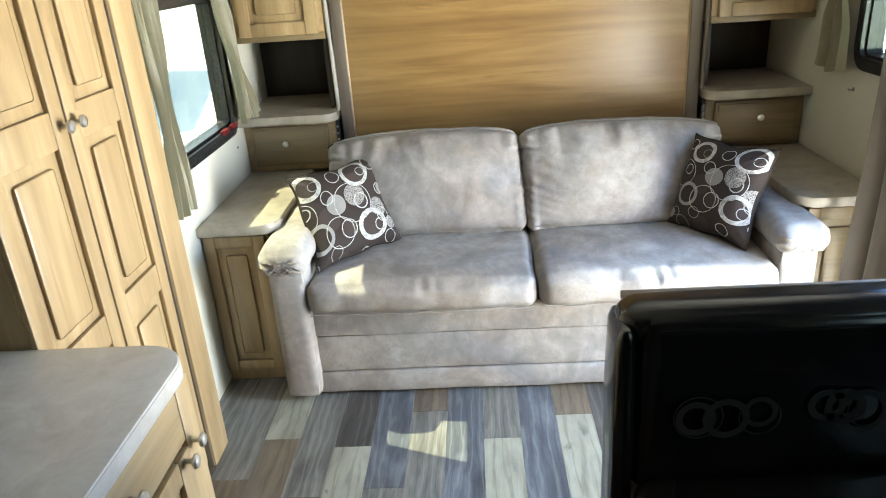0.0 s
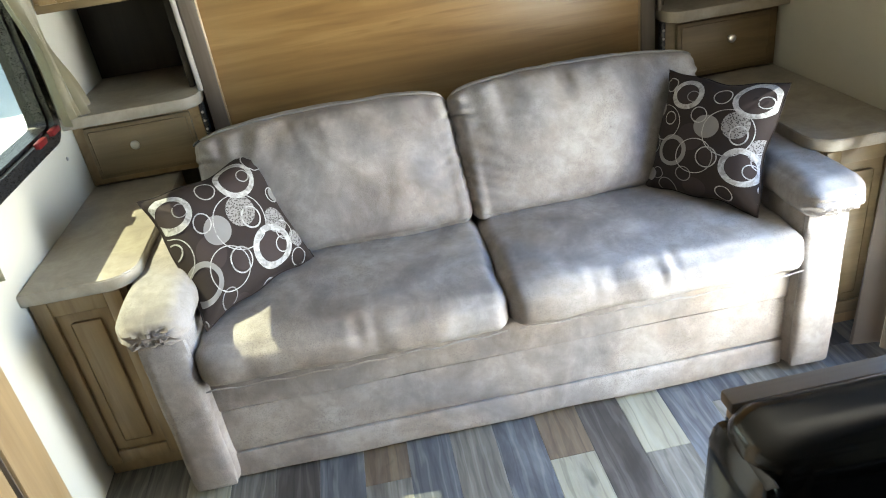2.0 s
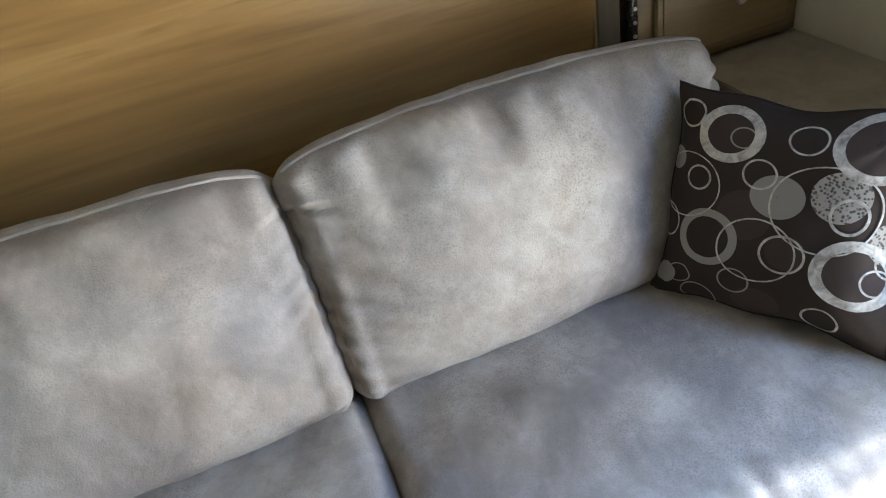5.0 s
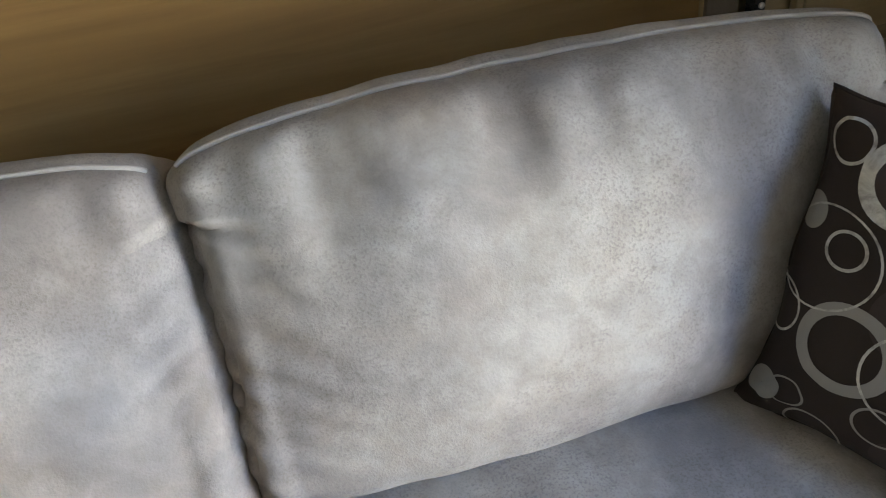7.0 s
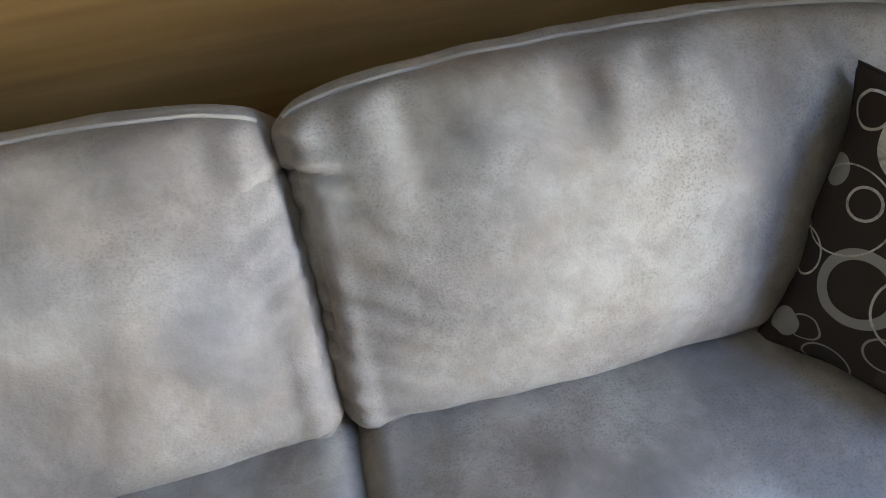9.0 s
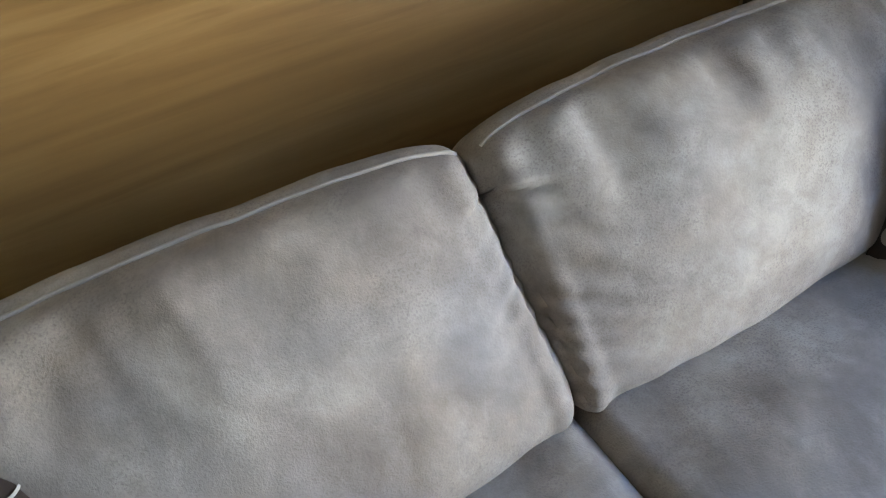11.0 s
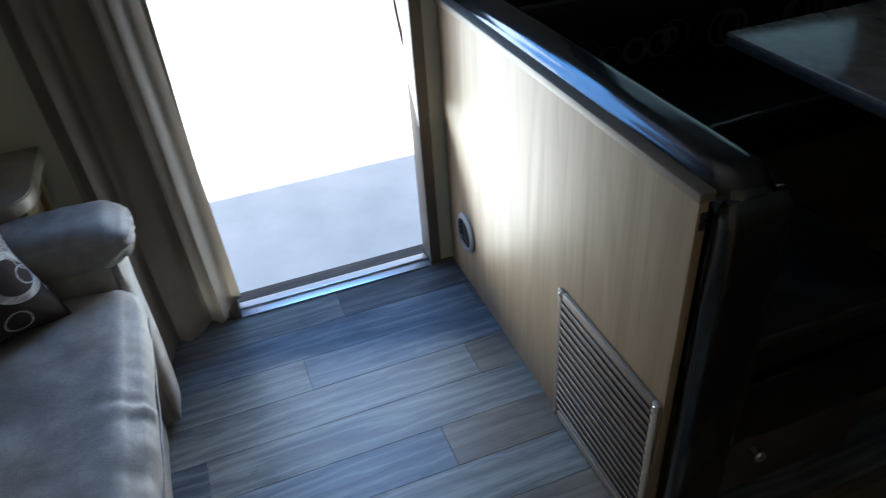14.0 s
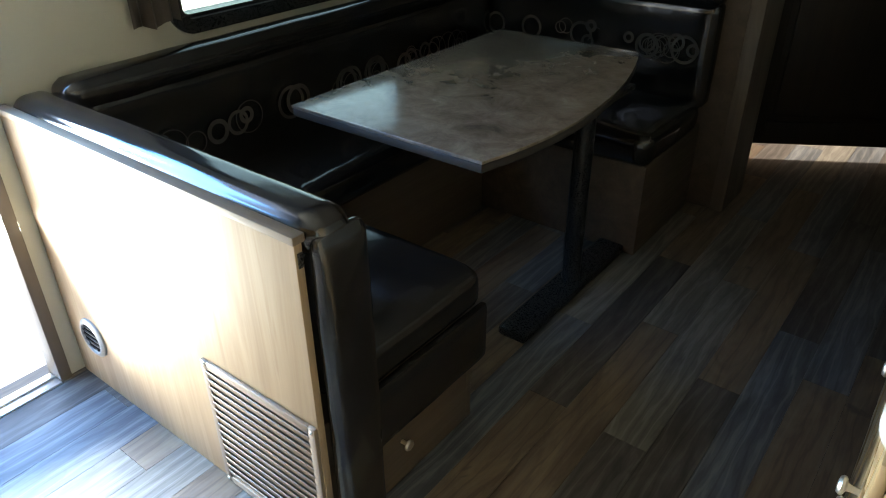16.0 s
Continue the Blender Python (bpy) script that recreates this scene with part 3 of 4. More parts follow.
# ---- sofa ----
def build_sofa():
    s = thing("sofa", "grey-taupe suede two-seat sofa with rolled arms on plank floor", "sofa", (0, 0.4, 0))
    part("base", box(-0.785, 0.785, 0.10, 0.80, 0.02, 0.35, 0.01), SUEDE, s)
    for z0, z1, y in ((0.012, 0.098, 0.058), (0.100, 0.242, 0.062), (0.244, 0.358, 0.056)):
        b = puffy(0.786, 0.022, (z1 - z0) / 2, 0.006, (0, 0.004, 0), (40, 2, 8), 0.004, 4.0, z0 * 31)
        part("front_panel", moved(b, Matrix.Translation((0, y + 0.022, (z0 + z1) / 2))), SUEDE, s)
    for k, cx in enumerate((-0.388, 0.402)):
        b = puffy(0.391, 0.285, 0.058, 0.038, (0.006, 0.018, 0.014), (84, 44, 8), 0.008, 5.0, 3 + k * 9)
        for v in b.verts:
            if v.co.y < -0.2 and v.co.z > 0:
                w_ = noise.noise(Vector((v.co.x * 34, v.co.y * 6, k * 7.0)))
                wr_ = w_ * max(0, 1 - abs(v.co.x - 0.02) / 0.30) * min(1, max(0, (-v.co.y - 0.2) / 0.05))
                wr_ *= 1.0 if k else 0.3
                v.co.z += 0.010 * wr_
                v.co.y -= 0.010 * wr_
            fr = (v.co.y + 0.285) / 0.57
            v.co.z -= 0.004 * max(0, fr)
        c = part("seat_cushion", moved(b, Matrix.Translation((cx, 0.292, 0.406))), SUEDE, s)
        x0, x1 = cx - 0.38, cx + 0.38
        part("welt", tube([(x0 + (x1 - x0) * i / 30, 0.004 - 0.010 * math.sin(math.pi * i / 30), 0.356 + 0.003 * math.sin(i * 1.3)) for i in range(31)], 0.0022, 6), SUEDE, c)
    def crown(x, k):
        return 0.006 * math.sin(x * 3.2 + k * 2.5) - 0.032 * abs(x / 0.379) ** 3

    lean = Matrix.Rotation(radians(-19), 4, "X")
    for k, cx in enumerate((-0.383, 0.383)):
        b = puffy(0.384, 0.085, 0.204, 0.040, (0.004, 0.058, 0.006), (110, 14, 72), 0.007, 5.5, 20 + 5 * k)
        for v in b.verts:
            p = v.co
            edge = 0.384 - abs(p.x)
            if p.y < 0:
                side = max(0, 1 - edge / 0.16)
                low = min(1, max(0.3, (0.14 - p.z) / 0.06))
                rib = math.sin(p.z * 170 + 5.0 * noise.noise(p * 8) + edge * 60) * (0.0075 if k else 0.0045) * side ** 1.3 * low * (0.6 + 0.8 * noise.noise(p * 15 + Vector((3, k, 0))))
                fold = noise.noise(Vector((p.x * 19 + p.z * 4, p.z * 3.2, 7.0 + k * 3)))
                top = max(0, 1 - (0.200 - p.z) / 0.17)
                rib += (0.028 * fold * abs(fold) + 0.007 * math.sin(p.x * 52 + 4 * noise.noise(p * 6 + Vector((k * 4.0, 0, 0))))) * top * min(1, max(0, (0.200 - p.z) / 0.03))
                # pulled-in tuck near the upper inner corner
                tuck_z = 0.118 - 0.25 * max(0, edge - 0.01)
                near = max(0, 1 - edge / 0.075)
                rib += (0.016 * math.exp(-((p.z - tuck_z) / 0.007) ** 2) - 0.010 * math.exp(-((p.z - tuck_z - 0.016) / 0.010) ** 2)) * near
                rib += 0.004 * noise.noise(p * 9 + Vector((0, 0, k * 5.0)))
                dome = max(0, 1 - (p.x / 0.384) ** 2) * max(0, 1 - (p.z / 0.204) ** 2)
                p.y += rib - 0.050 * dome
                low_part = min(1, max(0, 0.35 - p.z / 0.2))
                p.y -= 0.047 * max(0, -p.z / 0.2) ** 1.6 * (1 - abs(p.x / 0.4) ** 12)
                p.y -= 0.030 * low_part * max(0, 1 - edge / 0.05)
                p.y += ((p.x + 0.07) * 0.10 - 0.008 if k else -0.040 + max(0, -p.x) * 0.05) * low_part
            else:
                p.y *= 1 - 0.60 * min(1, max(0, p.z / 0.2))
                p.z -= 0.012 * max(0, p.z / 0.2) ** 3
            p.z -= 0.012 * max(0, p.z / 0.2) ** 3 * min(1, max(0, (p.y + 0.068) / 0.05))
            inner = max(0, (-p.x if k else p.x) / 0.384) ** 6 * max(0, p.z / 0.2) ** 2
            p.x -= (0.016 if k else 0.010) * inner
            p.z += crown(p.x, k) * max(0, p.z / 0.2)
            p.z -= 0.012 * max(0, -p.z / 0.2) ** 2 * (1 - abs(p.x / 0.4) ** 7)
        m = Matrix.Translation((cx, 0.626, 0.620)) @ lean
        line = [m @ (v.co + Vector((0, -0.0012, 0.0018))) for v in puffy.top_edge]
        c = part("back_cushion", moved(b, m), SUEDE, s)
        if k == 0:
            part("label_tag", tube([(-0.760, 0.592, 0.789), (-0.750, 0.592, 0.797), (-0.738, 0.594, 0.802)], 0.0032, 6), BLACKP, c, "small black sewn-in tag")
        part("piping", tube(line, 0.0027, 8), PIPING, c, "pale cord piping along the top seam")
    for side, cx in ((-1, -0.838), (1, 0.848)):
        arm = part("arm", moved(puffy(0.062, 0.37, 0.262, 0.022, (0.006, 0.010, 0.0), (8, 24, 18), 0.004, 5.0, 40 + side), Matrix.Translation((cx - side * 0.004, 0.405, 0.276))), SUEDE, s)
        b = puffy(0.084, 0.385, 0.048, 0.045, (0.004, 0.012, 0.010), (24, 40, 16), 0.006, 6.0, 60 + side)
        for v in b.verts:
            f = max(0, 1 - (v.co.y + 0.40) / 0.12)
            if f > 0:
                a = math.atan2(v.co.z, v.co.x)
                v.co.y += 0.005 * math.sin(a * 15 + 2 * noise.noise(v.co * 30)) * f * (1 if v.co.z < 0.02 else 0.25)
                if v.co.z < 0:
                    v.co.z += 0.004 * math.sin(v.co.x * 170 + 3 * noise.noise(v.co * 25)) * f
        part("arm_roll", moved(b, Matrix.Translation((cx, 0.375, 0.552))), SUEDE, arm)
        part("arm_front", moved(puffy(0.058, 0.012, 0.245, 0.011, (0, 0.007, 0), (8, 2, 16), 0.003, 6.0, 80 + side), Matrix.Translation((cx - side * 0.002, 0.030, 0.268))), SUEDE, arm)
    for x in (-0.8, 0.8):
        for y in (0.12, 0.74):
            part("foot", box(x - 0.025, x + 0.025, y - 0.025, y + 0.025, 0, 0.03, 0.004), BLACKP, s)
    return s


build_sofa()


# ---- throw pillows ----
HALF, PUFF = 0.201, 0.062


def pillow_point(u, v, side):
    ex = 1 - (0.10 + 0.03 * math.sin(5 * v + 2 * u)) * (1 - v * v) * abs(u) ** 2
    ey = 1 - (0.11 + 0.03 * math.sin(6 * u + v)) * (1 - u * u) * abs(v) ** 2
    t = PUFF * (max(0, 1 - u ** 4) * max(0, 1 - v ** 4)) ** 0.75
    t += 0.006 * noise.noise(Vector((u * 2.3, v * 2.3, side * 3.0))) * (1 - u * u) * (1 - v * v)
    # creases running in from the corners
    a, b = 1 - abs(u), 1 - abs(v)
    t += 0.007 * math.sin(30 * (a - b)) * math.exp(-((a - b) / 0.22) ** 2) * math.exp(-(a + b) / 0.5) * min(1, a * 8) * min(1, b * 8)
    return Vector((HALF * u * ex, side * t, HALF * v * ey))


RINGS = [  # across, down (shares of the cover), radius, band, thread
    (0.24, 0.17, 0.128, 0.040, 0), (0.72, 0.15, 0.150, 0.038, 0), (0.22, 0.63, 0.122, 0.034, 1), (0.73, 0.66, 0.152, 0.044, 0),
    (0.07, 0.11, 0.062, 0.009, 0), (0.15, 0.38, 0.056, 0.009, 0), (0.37, 0.32, 0.062, 0.008, 0), (0.68, 0.43, 0.070, 0.011, 0),
    (0.50, 0.14, 0.066, 0.008, 0), (0.49, 0.63, 0.080, 0.009, 0), (0.40, 0.64, 0.142, 0.007, 0), (0.34, 0.80, 0.060, 0.007, 1),
    (0.12, 0.84, 0.056, 0.007, 1), (0.64, 0.90, 0.066, 0.009, 0), (0.93, 0.36, 0.056, 0.008, 0), (0.90, 0.80, 0.062, 0.008, 0),
    (0.60, 0.42, 0.190, 0.007, 0), (0.10, 0.42, 0.150, 0.006, 0), (0.86, 0.60, 0.070, 0.008, 0), (0.93, 0.09, 0.085, 0.008, 0), (0.20, 0.95, 0.075, 0.007, 1),
    (0.02, 0.60, 0.075, 0.007, 0), (0.78, 0.16, 0.05, 0.008, 0), (0.29, 0.18, 0.05, 0.007, 1), (0.80, 0.68, 0.055, 0.008, 0)]
DISCS = [(0.44, 0.40, 0.095, 1), (0.02, 0.32, 0.050, 1), (0.64, 0.36, 0.100, 2), (0.84, 0.52, 0.085, 2), (0.24, 0.17, 0.090, 3), (0.72, 0.15, 0.112, 3), (0.73, 0.66, 0.108, 3),
         (0.68, 0.43, 0.05, 3), (0.50, 0.62, 0.07, 3), (0.95, 0.36, 0.045, 1), (0.34, 0.50, 0.10, 3), (0.92, 0.95, 0.06, 2), (0.05, 0.86, 0.055, 1), (0.42, 0.90, 0.09, 3), (0.93, 0.68, 0.06, 2)]


def build_pillow(m, label, fit_u, fit_v):
    p = thing("throw_pillow", label, "pillow", m.translation, "patterned pillows on the sofa")
    n = 40
    bm = bmesh.new()
    front = [[bm.verts.new(pillow_point(2 * i / n - 1, 2 * j / n - 1, -1)) for i in range(n + 1)] for j in range(n + 1)]
    back = [[front[j][i] if i in (0, n) or j in (0, n) else bm.verts.new(pillow_point(2 * i / n - 1, 2 * j / n - 1, 1)) for i in range(n + 1)] for j in range(n + 1)]
    for g, flip in ((front, 0), (back, 1)):
        for j in range(n):
            for i in range(n):
                f = [g[j][i], g[j][i + 1], g[j + 1][i + 1], g[j + 1][i]]
                bm.faces.new(f[::-1] if flip else f)
    bmesh.ops.recalc_face_normals(bm, faces=bm.faces[:])
    cover = part("cover", moved(bm, m), PILLOW, p, "dark umber woven cover")
    rim = []
    for k in range(4 * n):
        i, j = ((k, 0), (n, k - n), (3 * n - k, n), (0, 4 * n - k))[k // n]
        rim.append(m @ pillow_point(2 * i / n - 1, 2 * j / n - 1, -1))
    part("seam", tube(rim, 0.0022, 6, True), PILLOW, p)

    def spot(u, v, lift):
        u, v = u * fit_u[0] + fit_u[1], v * fit_v[0] + fit_v[1]
        a, b = 2 * u - 1, 1 - 2 * v
        a, b = max(-0.985, min(0.985, a)), max(-0.985, min(0.985, b))
        return m @ (pillow_point(a, b, -1) + Vector((0, -lift, 0)))

    def flat(items, lift, disc):
        bm = bmesh.new()
        for u, v, r, *rest in items:
            seg = 40
            radii = [r * q for q in (0.02, 0.35, 0.7, 1.0)] if disc else [r - rest[0], r - rest[0] / 2, r]
            rows = []
            for q in radii:
                rows.append([bm.verts.new(spot(u + q * 0.97 * math.cos(k * math.tau / seg), v + q * math.sin(k * math.tau / seg) * (1 + 0.06 * math.sin(u * 40)), lift)) for k in range(seg)])
            for a, b in zip(rows, rows[1:]):
                for k in range(seg):
                    bm.faces.new((a[k], a[(k + 1) % seg], b[(k + 1) % seg], b[k]))
        bmesh.ops.recalc_face_normals(bm, faces=bm.faces[:])
        return bm
    for kind, mat, lift in ((3, RING_B, 0.0010), (1, RING_G, 0.0016), (2, SPECK, 0.0013)):
        part("disc_print", flat([d[:3] for d in DISCS if d[3] == kind], lift, True), mat, cover, kind="stuff")
    for kind, mat, lift in ((1, RING_G, 0.0022), (0, RING_W, 0.0026)):
        part("ring_print", flat([r[:4] for r in RINGS if r[4] == kind], lift, False), mat, cover, kind="stuff")
    return p


def slack_frame(tl, tr, br, bl):
    """Pose of a pillow pulled slightly out of square, from its four corners."""
    tl, tr, br, bl = Vector(tl), Vector(tr), Vector(br), Vector(bl)
    x, z = (tr - tl + br - bl) / (4 * HALF), (tl - bl + tr - br) / (4 * HALF)
    y = z.cross(x).normalized()
    c = (tl + tr + br + bl) / 4
    return Matrix(((x.x, y.x, z.x, c.x), (x.y, y.y, z.y, c.y), (x.z, y.z, z.z, c.z), (0, 0, 0, 1)))


build_pillow(slack_frame((0.630, 0.510, 0.789), (0.832, 0.205, 0.794), (0.704, 0.118, 0.475), (0.534, 0.428, 0.462)), "square umber pillow printed with silver circles, leaning on sofa cushion", (1.15, 0.02), (1.0, 0.0))
build_pillow(slack_frame((-0.856, 0.279, 0.768), (-0.600, 0.590, 0.756), (-0.468, 0.358, 0.472), (-0.751, 0.107, 0.472)), "square umber pillow printed with silver circles, leaning on sunlit arm", (1.12, -0.17), (1.17, 0.0))


# ---- bedside units on both sides of the folded bed ----
def build_bedside(side):
    def X(a, b):
        return sorted((side * a, side * b))
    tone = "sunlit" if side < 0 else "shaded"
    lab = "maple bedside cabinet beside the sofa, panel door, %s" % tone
    c = thing("bedside_cabinet", lab, "cabinet", (side * 1.03, 0.5, 0), "bedside units")
    x0, x1 = X(0.925, 1.160)
    part("body", box(x0, x1, 0.192, 1.0, 0.0, 0.600, 0.003), MAPLE_V, c)
    # right door wears the shade-darkened maple, left door the plain one
    panel_door(c, x0 + 0.002, x1 - 0.012, 0.05, 0.594, 0.190, -1, MAPLE_SHADE if side > 0 else MAPLE_V, 0, "door", stile=0.042)
    t = thing("bedside_counter", "mottled beige laminate counter with rounded corner on bedside cabinet", "counter", (side * 1.03, 0.5, 0.602), "bedside counters")
    x0, x1 = X(0.885, 1.163)
    rr = (0, 0.075, 0, 0) if side < 0 else (0.075, 0, 0, 0)
    part("top", prism(rounded(x0, x1, 0.152, 0.835, rr), 0.602, 0.638, 0.004), COUNTER, t)
    part("edge_band", prism(rounded(x0 - (0.0015 if side > 0 else 0), x1 + (0.0015 if side < 0 else 0), 0.1505, 0.834, rr), 0.605, 0.634, 0.001), COUNTER, t)
    d = thing("drawer_unit", "maple drawer unit with one round knob above bedside counter", "drawer", (side * 0.97, 1.0, 0.64), "bedside drawers")
    x0, x1 = X(0.768, 1.162)
    # right body in shade-darkened maple; drawer fronts in it on both sides
    part("body", box(x0, x1, 0.838, 1.28, 0.640, 0.846, 0.003), MAPLE_SHADE if side > 0 else MAPLE_H, d)
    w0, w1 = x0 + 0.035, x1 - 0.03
    fr = part("drawer_front", box(w0, w1, 0.820, 0.837, 0.662, 0.832, 0.005), MAPLE_SHADE, d)
    part("raised_field", box(w0 + 0.012, w1 - 0.012, 0.8165, 0.8205, 0.674, 0.820, 0.0035), MAPLE_SHADE, fr)
    knob(fr, (side * 0.98, 0.8165, 0.764), (0, -1, 0))
    s = thing("niche_shelf", "mottled beige laminate shelf with rounded corner above drawer", "shelf", (side * 0.97, 1.0, 0.848), "bedside shelves")
    x0, x1 = X(0.752, 1.163)
    rr = (0, 0.06, 0, 0) if side < 0 else (0.06, 0, 0, 0)
    part("top", prism(rounded(x0, x1, 0.775, 1.28, rr), 0.848, 0.884, 0.004), COUNTER, s)
    uz = 1.178 if side < 0 else 1.140
    u = thing("overhead_cabinet", "maple overhead cabinet with raised panel door above dark niche", "cabinet", (side * 0.97, 1.0, uz), "overhead cabinets")
    x0, x1 = X(0.762, 1.128 if side < 0 else 1.162)
    part("body", box(x0, x1, 0.835, 1.28, uz, 1.90, 0.003), MAPLE_V, u)
    part("bottom_rail", box(x0, x1, 0.828, 0.8345, uz, uz + 0.028, 0.002), MAPLE_SHADE, u)
    panel_door(u, x0 + 0.022, x1 - 0.022, uz + 0.024, 1.86, 0.8275, -1, MAPLE_V, 0, "door", stile=0.05)
    # the niche's darkness is put into these boards' near-black colour
    nl = thing("niche_lining", "near-black board that makes the open niche dark", "lining", (side * 0.97, 1.2, 0.886), "niche linings")
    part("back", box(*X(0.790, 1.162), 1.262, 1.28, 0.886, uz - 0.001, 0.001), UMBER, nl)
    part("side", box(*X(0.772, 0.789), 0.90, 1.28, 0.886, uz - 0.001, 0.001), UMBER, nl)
    st = thing("edge_strip", "pale ribbed edging strip on cabinet side", "trim", (side * 0.752, 0.84, 0.886), "edging strips")
    # strip is pale on the left, grey-brown on the right
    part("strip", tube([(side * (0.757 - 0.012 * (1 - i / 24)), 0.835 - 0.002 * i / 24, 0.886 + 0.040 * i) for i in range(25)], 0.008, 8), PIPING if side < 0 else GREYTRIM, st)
    h = thing("hinge_plate", "black hinge plate with bright screw heads", "hinge", (side * 0.756, 0.84, 0.72), "hinge plates")
    part("plate", box(*X(0.752, 0.766), 0.832, 0.86, 0.70, 0.845, 0.002), BLACKP, h)
    for i in range(4):
        part("screw", moved(lathe([(0.0045, 0), (0.004, 0.003), (0.001, 0.004)], 10), Matrix.Translation((side * 0.759, 0.832, 0.735 + i * 0.028)) @ Matrix.Rotation(radians(90), 4, "X")), CHROME, h)


build_bedside(-1)
build_bedside(1)

# ---- folded wall bed ----
bed = thing("wall_bed", "folded wall bed with honey-coloured wood panel behind the sofa", "bed", (0, 0.9, 0))
part("panel", box(-0.692, 0.692, 0.872, 0.895, 0.25, 1.92, 0.004), HONEY, bed)
part("side_frame", box(-0.742, -0.6935, 0.858, 0.90, 0.0, 1.92, 0.003), GREYTRIM, bed)
part("side_frame", box(0.6935, 0.742, 0.858, 0.90, 0.0, 1.92, 0.003), GREYTRIM, bed)
part("edge_bead", tube([(-0.6925, 0.870, 0.3 + i * 0.2) for i in range(9)], 0.004, 6), MAPLE_V, bed)
part("edge_bead", tube([(0.6925, 0.870, 0.3 + i * 0.2) for i in range(9)], 0.004, 6), MAPLE_V, bed)
part("box", box(-0.740, 0.740, 0.901, 1.28, 0.02, 1.92, 0.003), DARKWOOD, bed)
val = thing("bed_header", "honey wood header board over the wall bed", "trim", (0, 0.85, 1.335))
part("board", box(-0.758, 0.758, 0.826, 0.857, 1.335, 1.93, 0.003), HONEY, val)

# ---- curtains ----
c = thing("window_curtain", "khaki satin tie-back curtain beside window, gathered", "curtain", (-1.12, 0.05, 0.8), "side window curtains")
part("cloth", curtain_mesh(((-1.095, -0.11), (-1.095, 0.035)), ((-1.075, -0.155), (-1.075, -0.015)), 4, 0.014, 1.52, 0.78, (0.58, 0.55), 3), CURTAIN, c)
c = thing("window_curtain", "khaki satin tie-back curtain beside bedside shelf, gathered", "curtain", (-1.12, 0.74, 0.9), "side window curtains")
part("cloth", curtain_mesh(((-1.12, 0.55), (-1.12, 0.73)), ((-1.10, 0.655), (-1.09, 0.832)), 4, 0.015, 1.52, 0.895, (0.66, 0.38), 5), CURTAIN, c)
c = thing("window_curtain", "brown-grey curtain end hanging on the cream wall", "curtain", (1.12, 0.58, 0.98), "right window curtains")
part("cloth", curtain_mesh(((1.125, 0.50), (1.125, 0.64)), ((1.11, 0.45), (1.11, 0.69)), 3, 0.014, 1.52, 0.985, (0.45, 0.5), 7), CURTAIN, c)
c = thing("door_curtain", "long taupe drape hanging beside the entry door", "curtain", (1.1, 0.0, 0.05))
part("cloth", curtain_mesh(((1.095, 0.14), (1.105, -0.13)), ((0.985, 0.06), (1.10, -0.185)), 3, 0.016, 1.75, 0.075, None, 11, 0.004, 40, 0.05), TAUPE, c)
rod = thing("curtain_rod", "slim dark curtain rod fixed above the door", "rod", (1.1, 0.0, 1.76))
part("rod", tube([(1.105, 0.22, 1.755), (1.105, 0.0, 1.755), (1.105, -0.85, 1.755)], 0.007, 8), BRONZE, rod)
for yy in (0.2, -0.84):
    part("bracket", box(1.098, WX - 0.0005, yy - 0.008, yy + 0.008, 1.745, 1.765, 0.002), BRONZE, rod)
c = thing("dinette_valance", "brown pleated curtain end beside the dinette window", "curtain", (1.12, -1.28, 0.93))
part("cloth", curtain_mesh(((1.12, -1.20), (1.12, -1.36)), ((1.115, -1.205), (1.115, -1.352)), 3, 0.010, 1.5, 0.93, None, 13), BROWN_V, c)
sc = thing("wall_screw", "small capped screw in the cream wall under the window", "screw", (-1.163, 0.73, 0.777))
part("cap", moved(lathe([(0.006, 0), (0.0055, 0.003), (0.002, 0.0045)], 12), Matrix.Translation((-WX, 0.73, 0.777)) @ Matrix.Rotation(radians(90), 4, "Y")), GREYV, sc)
hk = thing("wall_hook", "tiny metal hook screwed to the cream wall", "hook", (1.16, 0.33, 0.93))
part("plate", moved(lathe([(0.008, 0), (0.007, 0.003), (0.003, 0.004)], 12), Matrix.Translation((WX - 0.0005, 0.47, 0.925)) @ Matrix.Rotation(radians(-90), 4, "Y")), GREYV, hk)
part("peg", tube([(WX - 0.004, 0.47, 0.925), (WX - 0.016, 0.47, 0.922), (WX - 0.020, 0.47, 0.930)], 0.002, 6), GREYV, hk)


# ---- slide-out: wardrobe and kitchen ----
wd = thing("wardrobe", "tall maple wardrobe with two raised panel doors in slide-out", "wardrobe", (-1.3, -0.6, 0.02))
WF = -1.075
part("body", box(-1.68, WF, -0.935, -0.322, 0.02, 1.96, 0.003), MAPLE_V, wd)
for y0, y1, ky in ((-0.935, -0.632, -0.655), (-0.624, -0.340, -0.602)):
    d = panel_door(wd, y0, y1, 0.14, 1.90, WF + 0.0005, 1, MAPLE_V, 1, "door", [(0.20, 0.665), (0.74, 1.135), (1.215, 1.84)], 0.05)
    knob(d, (WF + 0.0195, ky, 1.178), (1, 0, 0))
tr = thing("slide_trim", "pale maple trim board round the slide-out opening", "trim", (-1.14, -0.25, 0))
part("board", box(-1.20, -1.052, -0.318, -0.196, 0.0, 1.96, 0.006), MAPLE_V, tr)
part("inner_strip", box(-1.10, -1.060, -0.3215, -0.3185, 0.0, 1.96, 0.001), GREYTRIM, tr)
wp = thing("pantry", "tall maple pantry end beyond the kitchen counter", "cabinet", (-1.4, -3.1, 0))
